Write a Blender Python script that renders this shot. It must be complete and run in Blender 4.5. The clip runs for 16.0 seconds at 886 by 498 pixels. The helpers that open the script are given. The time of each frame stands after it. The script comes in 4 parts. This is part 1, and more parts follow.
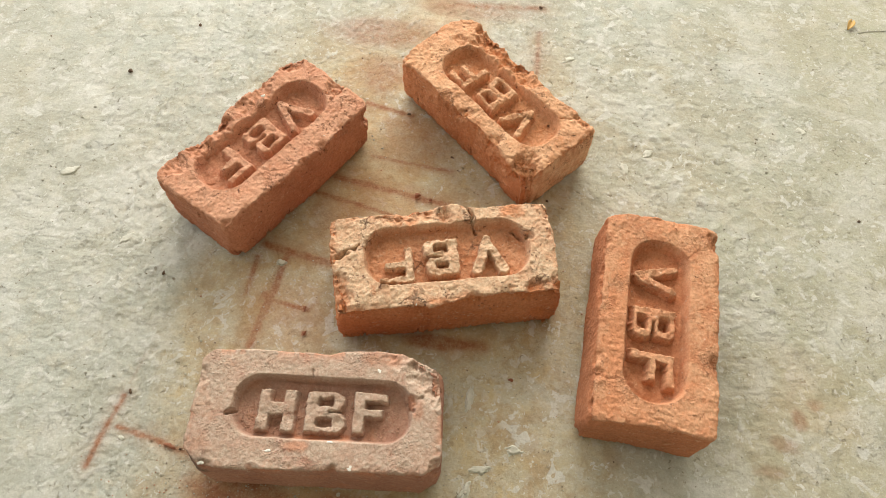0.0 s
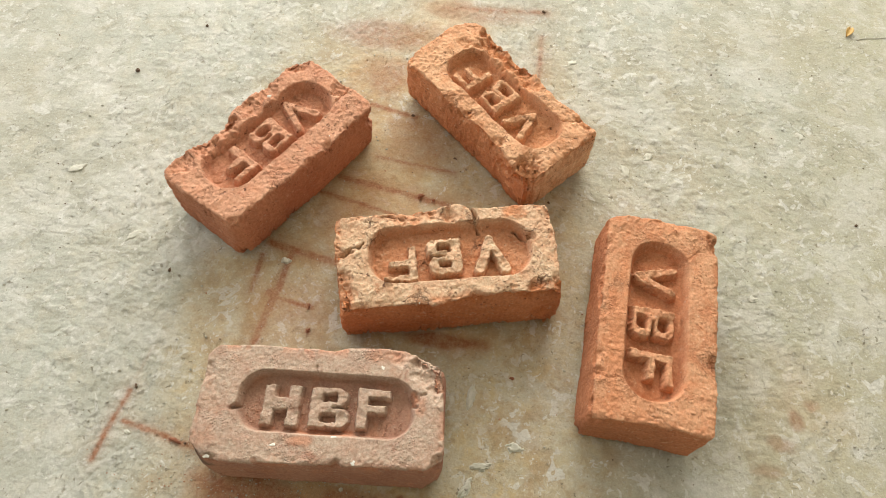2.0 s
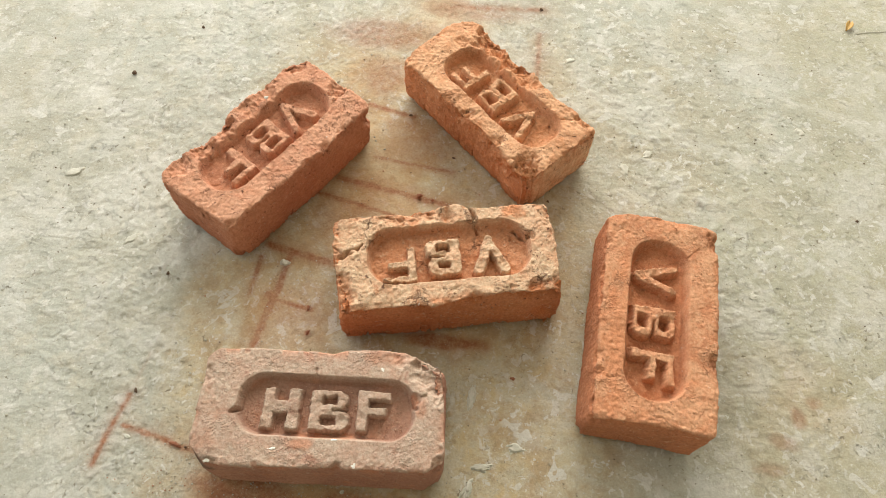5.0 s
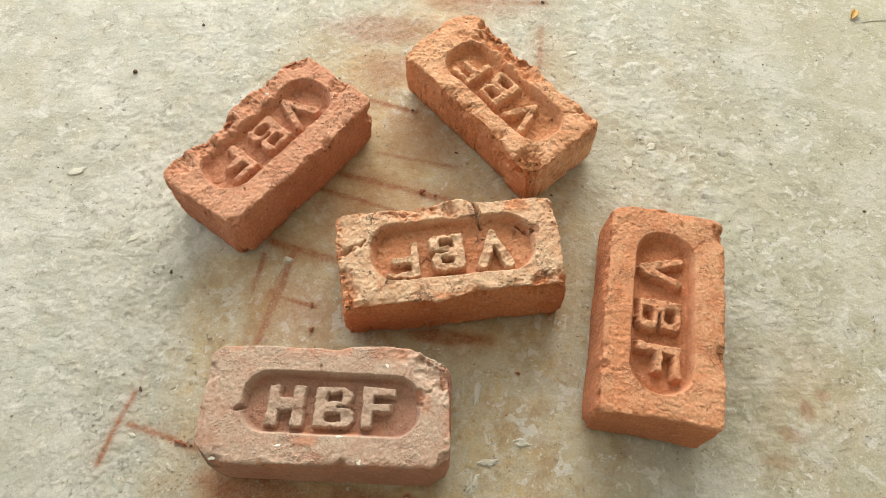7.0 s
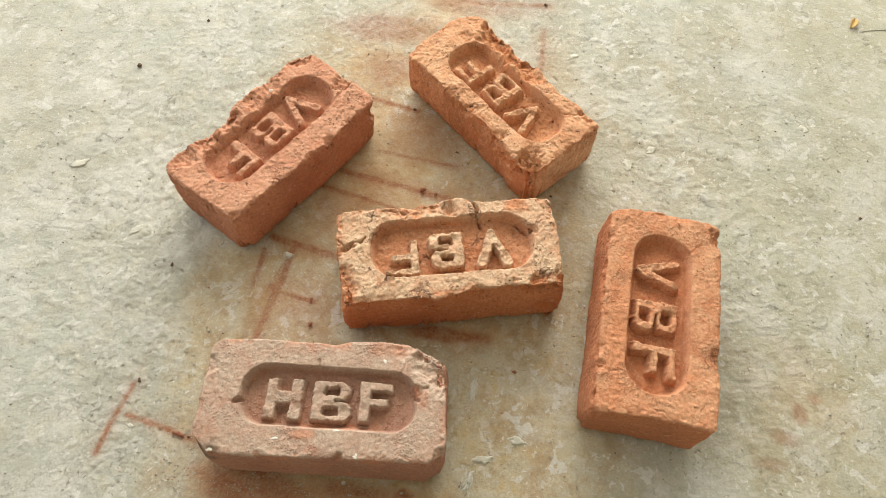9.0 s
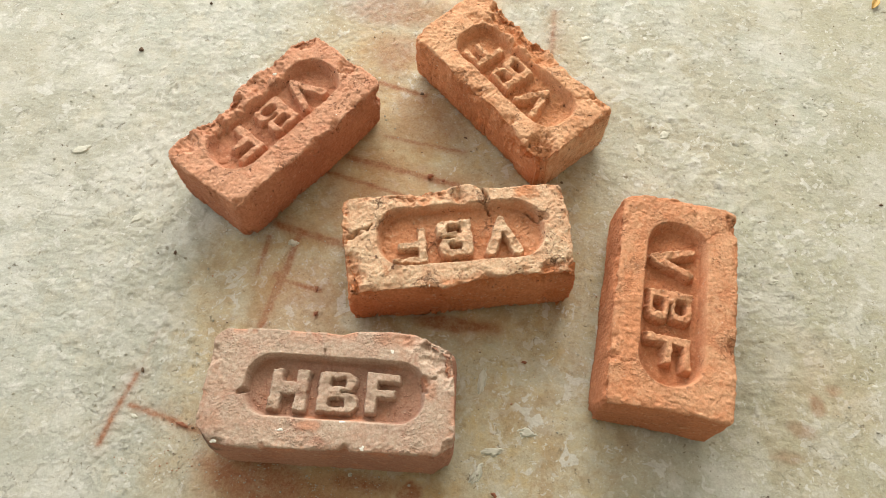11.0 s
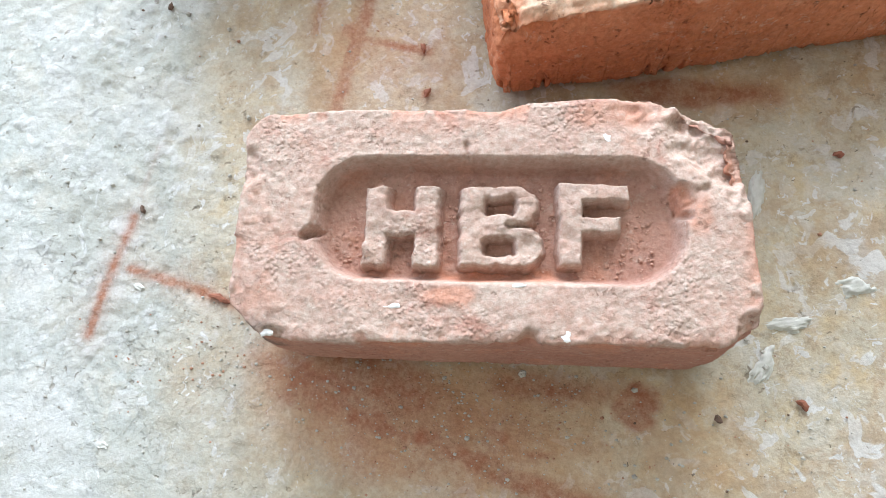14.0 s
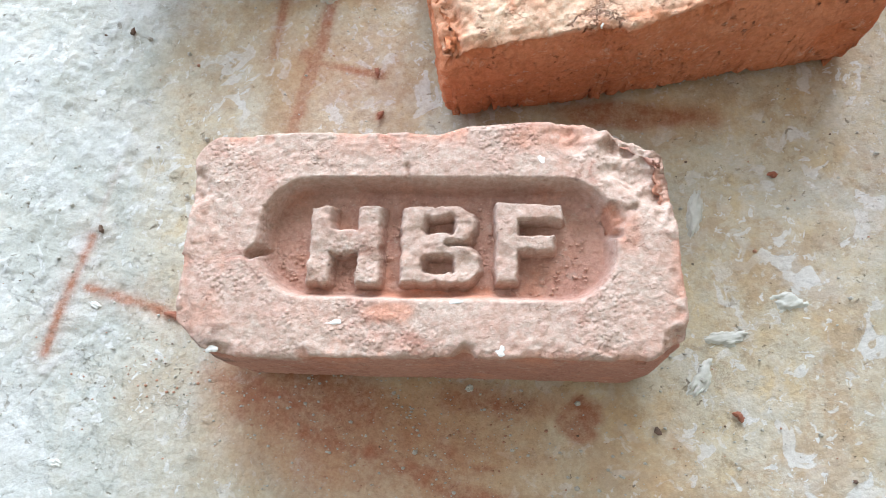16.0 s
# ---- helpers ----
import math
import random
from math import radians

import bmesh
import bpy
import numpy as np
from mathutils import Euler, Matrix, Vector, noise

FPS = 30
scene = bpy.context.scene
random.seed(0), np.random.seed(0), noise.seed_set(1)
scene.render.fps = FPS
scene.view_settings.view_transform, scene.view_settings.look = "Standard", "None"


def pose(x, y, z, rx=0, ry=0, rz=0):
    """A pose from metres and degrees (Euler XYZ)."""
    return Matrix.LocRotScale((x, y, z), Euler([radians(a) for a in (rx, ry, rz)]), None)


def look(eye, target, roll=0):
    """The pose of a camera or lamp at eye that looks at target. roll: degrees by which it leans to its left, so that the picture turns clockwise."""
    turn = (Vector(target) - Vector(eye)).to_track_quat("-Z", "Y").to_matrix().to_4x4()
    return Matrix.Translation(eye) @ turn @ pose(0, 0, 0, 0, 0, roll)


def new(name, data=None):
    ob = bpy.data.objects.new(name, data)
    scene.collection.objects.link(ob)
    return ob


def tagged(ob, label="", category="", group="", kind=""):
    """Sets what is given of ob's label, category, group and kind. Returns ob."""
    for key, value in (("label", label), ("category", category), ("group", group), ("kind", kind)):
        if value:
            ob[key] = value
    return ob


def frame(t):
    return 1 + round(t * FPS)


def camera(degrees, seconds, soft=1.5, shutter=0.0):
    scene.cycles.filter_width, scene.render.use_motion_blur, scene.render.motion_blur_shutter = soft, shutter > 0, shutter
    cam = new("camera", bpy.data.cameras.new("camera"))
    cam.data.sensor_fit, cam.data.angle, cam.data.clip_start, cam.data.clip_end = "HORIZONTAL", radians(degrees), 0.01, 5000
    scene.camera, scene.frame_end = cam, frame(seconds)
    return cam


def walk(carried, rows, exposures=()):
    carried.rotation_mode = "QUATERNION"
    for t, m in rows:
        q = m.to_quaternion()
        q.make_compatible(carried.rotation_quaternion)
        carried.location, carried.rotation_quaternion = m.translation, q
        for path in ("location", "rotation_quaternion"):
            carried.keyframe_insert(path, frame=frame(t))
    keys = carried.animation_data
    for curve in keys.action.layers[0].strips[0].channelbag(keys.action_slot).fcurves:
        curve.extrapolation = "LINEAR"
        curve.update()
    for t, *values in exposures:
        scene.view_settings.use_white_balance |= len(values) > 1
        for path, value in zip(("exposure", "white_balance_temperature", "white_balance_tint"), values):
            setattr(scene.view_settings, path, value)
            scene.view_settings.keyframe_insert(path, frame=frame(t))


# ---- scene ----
cam = camera(71.4, 16.0, 0.75, 0.4)
PATH = [
    (0, (0.194, -0.291, 0.629), (0.16, 0.64, -1.141), 4.3),
    (0.5, (0.198, -0.288, 0.627), (0.161, 0.636, -1.147), 3.6),
    (1, (0.198, -0.291, 0.629), (0.173, 0.64, -1.141), 4.7),
    (1.5, (0.196, -0.297, 0.633), (0.177, 0.646, -1.13), 4.9),
    (2, (0.19, -0.299, 0.635), (0.159, 0.641, -1.13), 5.0),
    (2.5, (0.195, -0.296, 0.636), (0.17, 0.646, -1.128), 4.6),
    (3, (0.195, -0.292, 0.631), (0.165, 0.632, -1.142), 4.3),
    (3.5, (0.194, -0.296, 0.632), (0.165, 0.631, -1.14), 4.5),
    (4, (0.194, -0.297, 0.633), (0.164, 0.634, -1.137), 4.3),
    (6.5, (0.188, -0.29, 0.635), (0.142, 0.642, -1.135), 3.8),
    (7, (0.193, -0.295, 0.63), (0.146, 0.628, -1.143), 2.8),
    (7.5, (0.191, -0.303, 0.638), (0.151, 0.648, -1.121), 4.2),
    (8, (0.19, -0.302, 0.639), (0.147, 0.662, -1.113), 3.9),
    (8.5, (0.192, -0.301, 0.636), (0.151, 0.644, -1.125), 4.2),
    (11, (0.19, -0.294, 0.619), (0.132, 0.597, -1.17), 3.2),
    (11.5, (0.18, -0.267, 0.541), (0.021, 0.586, -1.261), -4.9),
    (12, (0.178, -0.246, 0.472), (0.004, 0.484, -1.382), -9.6),
    (12.5, (0.144, -0.241, 0.387), (-0.128, 0.235, -1.537), -27.2),
    (13, (0.114, -0.233, 0.34), (-0.12, 0.178, -1.603), -23.5),
    (13.5, (0.104, -0.237, 0.329), (-0.145, 0.158, -1.616), -28.4),
    (14, (0.102, -0.239, 0.328), (-0.131, 0.165, -1.616), -25.3),
    (14.5, (0.112, -0.243, 0.331), (-0.098, 0.171, -1.614), -22.6),
    (15, (0.116, -0.243, 0.337), (-0.12, 0.194, -1.6), -23.8),
    (15.5, (0.116, -0.241, 0.334), (-0.1, 0.204, -1.604), -22.0),
    (16, (0.125, -0.239, 0.335), (-0.08, 0.224, -1.6), -19.6),
]
# seconds, stops, kelvin, tint
LOOK = [(0, -0.39, 6950, 7), (11.0, -0.34, 6950, 7), (11.5, -0.27, 6950, 7), (12.0, -0.10, 6700, 7), (12.5, 0.04, 6200, 8), (13.0, 0.11, 5920, 9), (14.0, 0.19, 5440, 10), (16.0, 0.18, 5390, 10)]

# ---- exposure and white balance live in LOOK, beside the path ----
walk(cam, [(t, look(eye, target, roll)) for t, eye, target, roll in PATH], LOOK)

# ---- world and light: area lamps for daylight at two assumed, unseen wide openings ----
world = bpy.data.worlds.new("world")
scene.world = world
world.use_nodes = True
wn = world.node_tree
sky = wn.nodes.new("ShaderNodeTexSky")
sky.sky_type, sky.sun_disc = "NISHITA", False
sky.sun_elevation, sky.sun_rotation = radians(50), radians(-25)
wn.links.new(sky.outputs[0], wn.nodes["Background"].inputs[0])
wn.nodes["Background"].inputs[1].default_value = 0.1


def daylight(name, eye, target, wide, high, watts, colour):
    lamp = bpy.data.lights.new(name, "AREA")
    lamp.shape, lamp.size, lamp.size_y, lamp.energy, lamp.color = "RECTANGLE", wide, high, watts, colour
    ob = new(name, lamp)
    ob.matrix_world = look(eye, target)
    return ob


daylight("daylight_far", (0.0, 2.72, 1.5), (0.1, 0.0, 0.9), 2.8, 2.2, 245.0, (1.0, 0.97, 0.92))
daylight("daylight_side", (-2.12, 0.9, 1.5), (0.1, 0.3, 0.9), 2.2, 2.2, 55.0, (0.97, 0.98, 1.0))


# ---- noise on arrays ----
def lattice(ix, iy, iz, seed):
    h = (ix * 374761393 + iy * 668265263 + iz * 2147483647 + seed * 974634777) & 0xFFFFFFFF
    h = ((h ^ (h >> 13)) * 1274126177) & 0xFFFFFFFF
    h = ((h ^ (h >> 16)) * 2246822519) & 0xFFFFFFFF
    return ((h ^ (h >> 15)) & 0xFFFFFF) / float(0xFFFFFF) * 2 - 1


def noise3(p, size, seed=0):
    """Smooth noise of -1 to 1 at points p (n, 3), with lumps of that size."""
    q = p / size + seed * 17.31
    i = np.floor(q).astype(np.int64)
    f = q - i
    f = f * f * f * (f * (f * 6 - 15) + 10)
    out = 0.0
    for dx in (0, 1):
        for dy in (0, 1):
            for dz in (0, 1):
                w = (f[:, 0] if dx else 1 - f[:, 0]) * (f[:, 1] if dy else 1 - f[:, 1]) * (f[:, 2] if dz else 1 - f[:, 2])
                out = out + w * lattice(i[:, 0] + dx, i[:, 1] + dy, i[:, 2] + dz, seed)
    return out


def noise2(x, y, size, seed=0):
    qx, qy = x / size + seed * 7.77, y / size + seed * 3.33
    ix, iy = np.floor(qx).astype(np.int64), np.floor(qy).astype(np.int64)
    fx, fy = qx - ix, qy - iy
    fx, fy = fx * fx * (3 - 2 * fx), fy * fy * (3 - 2 * fy)
    a, b = lattice(ix, iy, 0, seed), lattice(ix + 1, iy, 0, seed)
    c, d = lattice(ix, iy + 1, 0, seed), lattice(ix + 1, iy + 1, 0, seed)
    return (a * (1 - fx) + b * fx) * (1 - fy) + (c * (1 - fx) + d * fx) * fy


def clouds(x, y, size, seed, octaves=4, gain=0.55):
    out, amp, total = 0.0, 1.0, 0.0
    for k in range(octaves):
        # each octave turned, so that the lattice does not show
        a = 0.7 + 1.1 * k
        out = out + amp * noise2(x * math.cos(a) - y * math.sin(a), x * math.sin(a) + y * math.cos(a), size / 2 ** k, seed + k)
        total, amp = total + amp, amp * gain
    return out / total


def step(lo, hi, v):
    t = np.clip((v - lo) / (hi - lo), 0, 1)
    return t * t * (3 - 2 * t)


def segment_distance(x, y, a, b):
    ax, ay, bx, by = *a, *b
    t = np.clip(((x - ax) * (bx - ax) + (y - ay) * (by - ay)) / ((bx - ax) ** 2 + (by - ay) ** 2 + 1e-12), 0, 1)
    return np.hypot(x - ax - t * (bx - ax), y - ay - t * (by - ay)), t


# ---- mesh helpers ----
def mesh_from(name, verts, faces, attributes=None, smooth=True):
    me = bpy.data.meshes.new(name)
    me.from_pydata(verts.tolist() if hasattr(verts, "tolist") else verts, [], faces.tolist() if hasattr(faces, "tolist") else faces)
    for key, values in (attributes or {}).items():
        me.attributes.new(key, "FLOAT", "POINT").data.foreach_set("value", np.asarray(values, dtype=np.float32))
    if smooth:
        me.polygons.foreach_set("use_smooth", [True] * len(me.polygons))
    me.update()
    return me


def part(name, me, material, parent, label=""):
    ob = new(name, me)
    me.materials.clear()
    me.materials.append(material)
    ob.parent = parent
    if label:
        ob["label"] = label
    return ob


def sheet_faces(nx, ny):
    i = np.arange(nx * ny).reshape(ny, nx)
    return np.stack([i[:-1, :-1], i[:-1, 1:], i[1:, 1:], i[1:, :-1]], -1).reshape(-1, 4)


# ---- materials ----
class Graph:
    """A short way to write node trees."""

    def __init__(self, name):
        self.mat = bpy.data.materials.new(name)
        self.mat.use_nodes = True
        self.tree = self.mat.node_tree
        self.shader = self.tree.nodes["Principled BSDF"]
        self.where = self.tree.nodes.new("ShaderNodeTexCoord").outputs["Object"]

    def put(self, socket, value):
        if hasattr(value, "links"):
            self.tree.links.new(value, socket)
        else:
            socket.default_value = value

    def noise(self, scale, detail=4.0, rough=0.6, distort=0.0, stretch=None):
        n = self.tree.nodes.new("ShaderNodeTexNoise")
        where = self.where
        if stretch:
            m = self.tree.nodes.new("ShaderNodeMapping")
            m.inputs["Scale"].default_value = stretch
            self.put(m.inputs["Vector"], where)
            where = m.outputs[0]
        self.put(n.inputs["Vector"], where)
        for key, v in (("Scale", scale), ("Detail", detail), ("Roughness", rough), ("Distortion", distort)):
            n.inputs[key].default_value = v
        return n.outputs[0]

    def colour_noise(self, scale, detail, rough):
        return self.noise(scale, detail, rough).node.outputs["Color"]

    def cells(self, scale, feature="F1", where=None):
        n = self.tree.nodes.new("ShaderNodeTexVoronoi")
        n.feature = feature
        self.put(n.inputs["Vector"], self.where if where is None else where)
        n.inputs["Scale"].default_value = scale
        return n.outputs[0]

    def attr(self, name):
        n = self.tree.nodes.new("ShaderNodeAttribute")
        n.attribute_name = name
        return n.outputs["Fac"]

    def math(self, op, a, b=0.0, clamp=False):
        n = self.tree.nodes.new("ShaderNodeMath")
        n.operation, n.use_clamp = op, clamp
        self.put(n.inputs[0], a)
        self.put(n.inputs[1], b)
        return n.outputs[0]

    def ramp(self, v, lo, hi, out_lo=0.0, out_hi=1.0):
        n = self.tree.nodes.new("ShaderNodeMapRange")
        n.interpolation_type = "SMOOTHSTEP"
        self.put(n.inputs[0], v)
        for k, value in zip((1, 2, 3, 4), (lo, hi, out_lo, out_hi)):
            n.inputs[k].default_value = value
        return n.outputs[0]

    def mix(self, f, a, b, blend="MIX"):
        n = self.tree.nodes.new("ShaderNodeMix")
        n.data_type, n.blend_type = "RGBA", blend
        self.put(n.inputs[0], f)
        for socket, v in ((n.inputs[6], a), (n.inputs[7], b)):
            self.put(socket, (*v, 1.0) if isinstance(v, tuple) and len(v) == 3 else v)
        return n.outputs[2]

    def bump(self, height, distance, strength=1.0, under=None):
        n = self.tree.nodes.new("ShaderNodeBump")
        self.put(n.inputs["Height"], height)
        n.inputs["Distance"].default_value, n.inputs["Strength"].default_value = distance, strength
        if under is not None:
            self.put(n.inputs["Normal"], under)
        return n.outputs[0]

    def done(self, colour, rough, normal=None):
        self.put(self.shader.inputs["Base Color"], (*colour, 1.0) if isinstance(colour, tuple) else colour)
        self.put(self.shader.inputs["Roughness"], rough)
        self.shader.inputs["Specular IOR Level"].default_value = 0.25
        if normal is not None:
            self.put(self.shader.inputs["Normal"], normal)
        return self.mat


def clay(name, body, deep, fresh, dusty, fissures=0.4, film_low=0.4, pale=(0.62, 0.55, 0.47), porous=0.8):
    """Burnt brick: body and deep are its two reds, fresh the colour of broken places, dusty the film on its faces."""
    g = Graph(name)
    big, mid, fine = g.noise(14, 4, 0.6), g.noise(70, 5, 0.65, 0.4), g.noise(420, 4, 0.7)
    colour = g.mix(g.ramp(big, 0.35, 0.68), body, deep)
    colour = g.mix(g.ramp(g.noise(34, 6, 0.75), 0.50, 0.68, 0, 0.6), colour, fresh)
    colour = g.mix(g.math("MULTIPLY", g.attr("fresh"), g.ramp(mid, 0.25, 0.6, 0.45, 1.0)), colour, fresh)
    film = g.math("MULTIPLY", g.attr("dust"), g.ramp(g.math("ADD", mid, g.math("MULTIPLY", big, 0.7)), 0.62, 1.06, 1.0, film_low))
    film = g.math("MULTIPLY", film, g.ramp(fine, 0.3, 0.75, 1.0, 0.62))
    colour = g.mix(film, colour, dusty)
    # lime grains and dark pits
    colour = g.mix(g.ramp(g.noise(230, 4, 0.7), 0.62, 0.74, 0, 0.6), colour, pale)
    colour = g.mix(g.ramp(g.noise(300, 4, 0.75), 0.36, 0.25, 0, 0.6), colour, (0.17, 0.07, 0.045))
    # fine fissures in some places, and small dark holes
    warp = g.tree.nodes.new("ShaderNodeVectorMath")
    warp.operation = "MULTIPLY_ADD"
    g.put(warp.inputs[0], g.colour_noise(45, 5, 0.7))
    warp.inputs[1].default_value = (0.022, 0.022, 0.022)
    g.put(warp.inputs[2], g.where)
    veins = g.ramp(g.cells(52, "DISTANCE_TO_EDGE", warp.outputs[0]), 0.0, 0.055, 1.0, 0.0)
    veins = g.math("MULTIPLY", veins, g.ramp(g.noise(24, 4, 0.6), 0.50, 0.62, 0.0, fissures))
    veins = g.math("MULTIPLY", veins, g.ramp(g.attr("dust"), 0.15, 0.4, 0.12, 1.0))
    holes = g.ramp(g.noise(125, 4, 0.6), 0.345, 0.29, 0.0, porous)
    colour = g.mix(g.math("MULTIPLY", veins, 0.8), colour, (0.16, 0.075, 0.045))
    colour = g.mix(holes, colour, (0.14, 0.06, 0.04))
    # sharp little pores in clusters, and stains of a stronger red
    pores = g.math("MULTIPLY", g.ramp(g.cells(260, "F1", warp.outputs[0]), 0.36, 0.20, 0.0, 1.0), g.ramp(g.noise(40, 5, 0.7), 0.50, 0.66, 0.0, porous))
    colour = g.mix(pores, colour, (0.19, 0.075, 0.04))
    colour = g.mix(g.ramp(g.noise(26, 8, 0.78, 0.6), 0.55, 0.66, 0, 0.55), colour, deep)
    colour = g.mix(g.ramp(g.noise(120, 6, 0.8, 0.4), 0.57, 0.66, 0, 0.45), colour, dusty)
    soot = g.math("MULTIPLY", g.attr("soot"), g.ramp(mid, 0.3, 0.6, 1.0, 0.6))
    colour = g.mix(soot, colour, (0.085, 0.075, 0.06))
    colour = g.mix(g.ramp(g.noise(300, 4, 0.8), 0.38, 0.62), g.mix(1.0, colour, (0.82, 0.79, 0.76), "MULTIPLY"), colour)
    n = g.bump(mid, 0.0005, 0.6)
    n = g.bump(g.math("MULTIPLY", pores, -1.0), 0.0012, 1.0, n)
    grain = g.math("MULTIPLY", g.ramp(g.cells(420), 0.1, 0.6, 1.0, 0.0), g.ramp(g.noise(24, 5, 0.65), 0.45, 0.60))
    n = g.bump(grain, 0.0007, 0.8, n)
    n = g.bump(g.math("MULTIPLY", g.math("ADD", veins, holes), -1.0), 0.0012, 1.0, n)
    n = g.bump(g.noise(240, 5, 0.75), 0.0011, 0.9, n)
    return g.done(colour, g.ramp(fine, 0.2, 0.8, 0.82, 0.98), n)


def cement():
    g = Graph("cement")
    big, mid, fine = g.noise(5, 5, 0.6, 0.6), g.noise(42, 6, 0.7, 0.2), g.noise(260, 5, 0.75)
    drag = g.noise(20, 6, 0.7, 0.4, (1.0, 1.4, 1.0))
    colour = g.mix(g.ramp(big, 0.35, 0.65), (0.565, 0.588, 0.535), (0.52, 0.52, 0.445))
    colour = g.mix(g.math("MULTIPLY", g.attr("olive"), g.ramp(mid, 0.3, 0.7, 1.0, 0.6)), colour, (0.57, 0.55, 0.40))
    colour = g.mix(g.ramp(drag, 0.45, 0.72, 0, 0.5), colour, (0.60, 0.59, 0.53))
    # worn yellow-brown zone, its colour lightened to hold warm bounce between the bricks
    colour = g.mix(g.math("MULTIPLY", g.attr("grime"), g.ramp(mid, 0.3, 0.66, 1.0, 0.45)), colour, (0.68, 0.54, 0.315))
    mottle, stain = g.noise(30, 7, 0.75, 0.3), g.noise(16, 7, 0.72, 0.3)
    colour = g.mix(g.ramp(mottle, 0.47, 0.62, 0.0, 0.7), colour, (0.66, 0.63, 0.53))
    colour = g.mix(g.ramp(stain, 0.47, 0.35, 0.0, 0.4), colour, (0.42, 0.39, 0.29))
    colour = g.mix(g.math("MULTIPLY", g.attr("grime"), g.ramp(stain, 0.56, 0.40, 0.0, 0.75)), colour, (0.52, 0.375, 0.22))
    peel = g.ramp(g.noise(36, 9, 0.8, 0.2), 0.525, 0.555, 0.0, 0.6)
    colour = g.mix(g.math("MULTIPLY", g.attr("grime"), peel), colour, (0.69, 0.62, 0.47))
    speck = g.ramp(g.noise(60, 8, 0.8), 0.44, 0.40, 0.0, 0.5)
    colour = g.mix(g.math("MULTIPLY", g.attr("grime"), speck), colour, (0.36, 0.26, 0.15))
    # thin broken edges where the skin of the cement has lifted
    lift = g.math("ABSOLUTE", g.math("SUBTRACT", g.noise(21, 8, 0.72, 0.4), 0.5))
    lift = g.math("MULTIPLY", g.ramp(lift, 0.0, 0.011, 1.0, 0.0), g.ramp(g.noise(33, 4, 0.6), 0.48, 0.60, 0.0, 1.0))
    lift = g.math("MULTIPLY", lift, g.attr("rough"))
    colour = g.mix(g.math("MULTIPLY", lift, 0.22), colour, (0.38, 0.35, 0.28))
    colour = g.mix(g.math("MULTIPLY", g.attr("lime"), g.ramp(fine, 0.25, 0.6, 0.55, 1.0)), colour, (0.735, 0.735, 0.70))
    colour = g.mix(g.ramp(g.noise(110, 5, 0.7, 0.5), 0.60, 0.70, 0, 0.5), colour, (0.70, 0.69, 0.64))
    colour = g.mix(g.ramp(g.noise(85, 5, 0.7, 0.5), 0.38, 0.28, 0, 0.35), colour, (0.32, 0.29, 0.22))
    # chalky flecks and spatters with sharp edges, in clusters
    chalk = (0.80, 0.805, 0.775)
    broad = g.math("MULTIPLY", g.ramp(g.noise(8, 7, 0.68, 0.5), 0.50, 0.60, 0.0, 0.42), g.ramp(g.attr("rough"), 0.4, 0.9, 0.25, 1.0))
    colour = g.mix(broad, colour, chalk)
    colour = g.mix(g.ramp(g.noise(11, 7, 0.68, 0.5), 0.46, 0.36, 0.0, 0.35), colour, (0.45, 0.44, 0.36))
    for scale, lo, where, amount in ((55, 0.585, 9, 0.75), (120, 0.615, 14, 0.85), (210, 0.64, 20, 0.9)):
        spatter = g.ramp(g.noise(scale, 3, 0.55, 0.7), lo, lo + 0.035, 0.0, amount)
        colour = g.mix(g.math("MULTIPLY", spatter, g.ramp(g.noise(where, 4, 0.6), 0.42, 0.60, 0.15, 1.0)), colour, chalk)
    dirt = g.math("MULTIPLY", g.ramp(g.noise(150, 4, 0.6, 0.4), 0.37, 0.31, 0.0, 0.7), g.ramp(g.noise(17, 4, 0.6), 0.44, 0.60, 0.2, 1.0))
    colour = g.mix(dirt, colour, (0.27, 0.22, 0.15))
    # orange stains, also warmed in colour for light bounced off the bricks
    colour = g.mix(g.ramp(g.attr("stain"), 0.05, 1.0, 0.0, 0.7), colour, g.mix(g.ramp(mottle, 0.4, 0.62), (0.61, 0.37, 0.18), (0.71, 0.54, 0.32)))
    red = g.math("MULTIPLY", g.attr("brick_dust_shade"), g.ramp(g.noise(95, 7, 0.78), 0.34, 0.66, 1.0, 0.55), True)
    colour = g.mix(red, colour, (0.40, 0.165, 0.085))
    colour = g.mix(g.ramp(g.noise(330, 2, 0.5), 0.26, 0.21, 0, 0.8), colour, (0.13, 0.10, 0.07))
    colour = g.mix(g.ramp(g.noise(380, 4, 0.8), 0.38, 0.62), g.mix(1.0, colour, (0.87, 0.86, 0.85), "MULTIPLY"), colour)
    colour = g.mix(1.0, colour, (0.725, 0.725, 0.715), "MULTIPLY")
    n = g.bump(g.math("MULTIPLY", lift, -1.0), 0.0006, 0.7)
    n = g.bump(drag, 0.0015, 0.5, n)
    n = g.bump(mid, 0.0022, 0.8, n)
    n = g.bump(g.noise(150, 3, 0.6), 0.0011, 0.8, n)
    n = g.bump(g.math("MULTIPLY", dirt, -1.0), 0.0008, 0.8, n)
    return g.done(colour, g.ramp(mid, 0.3, 0.7, 0.72, 0.92), n)


def plain(name, colour, other, scale, rough=0.9, bump=0.001):
    g = Graph(name)
    n = g.noise(scale, 5, 0.65)
    return g.done(g.mix(g.ramp(n, 0.3, 0.7), colour, other), rough, g.bump(n, bump, 0.7))


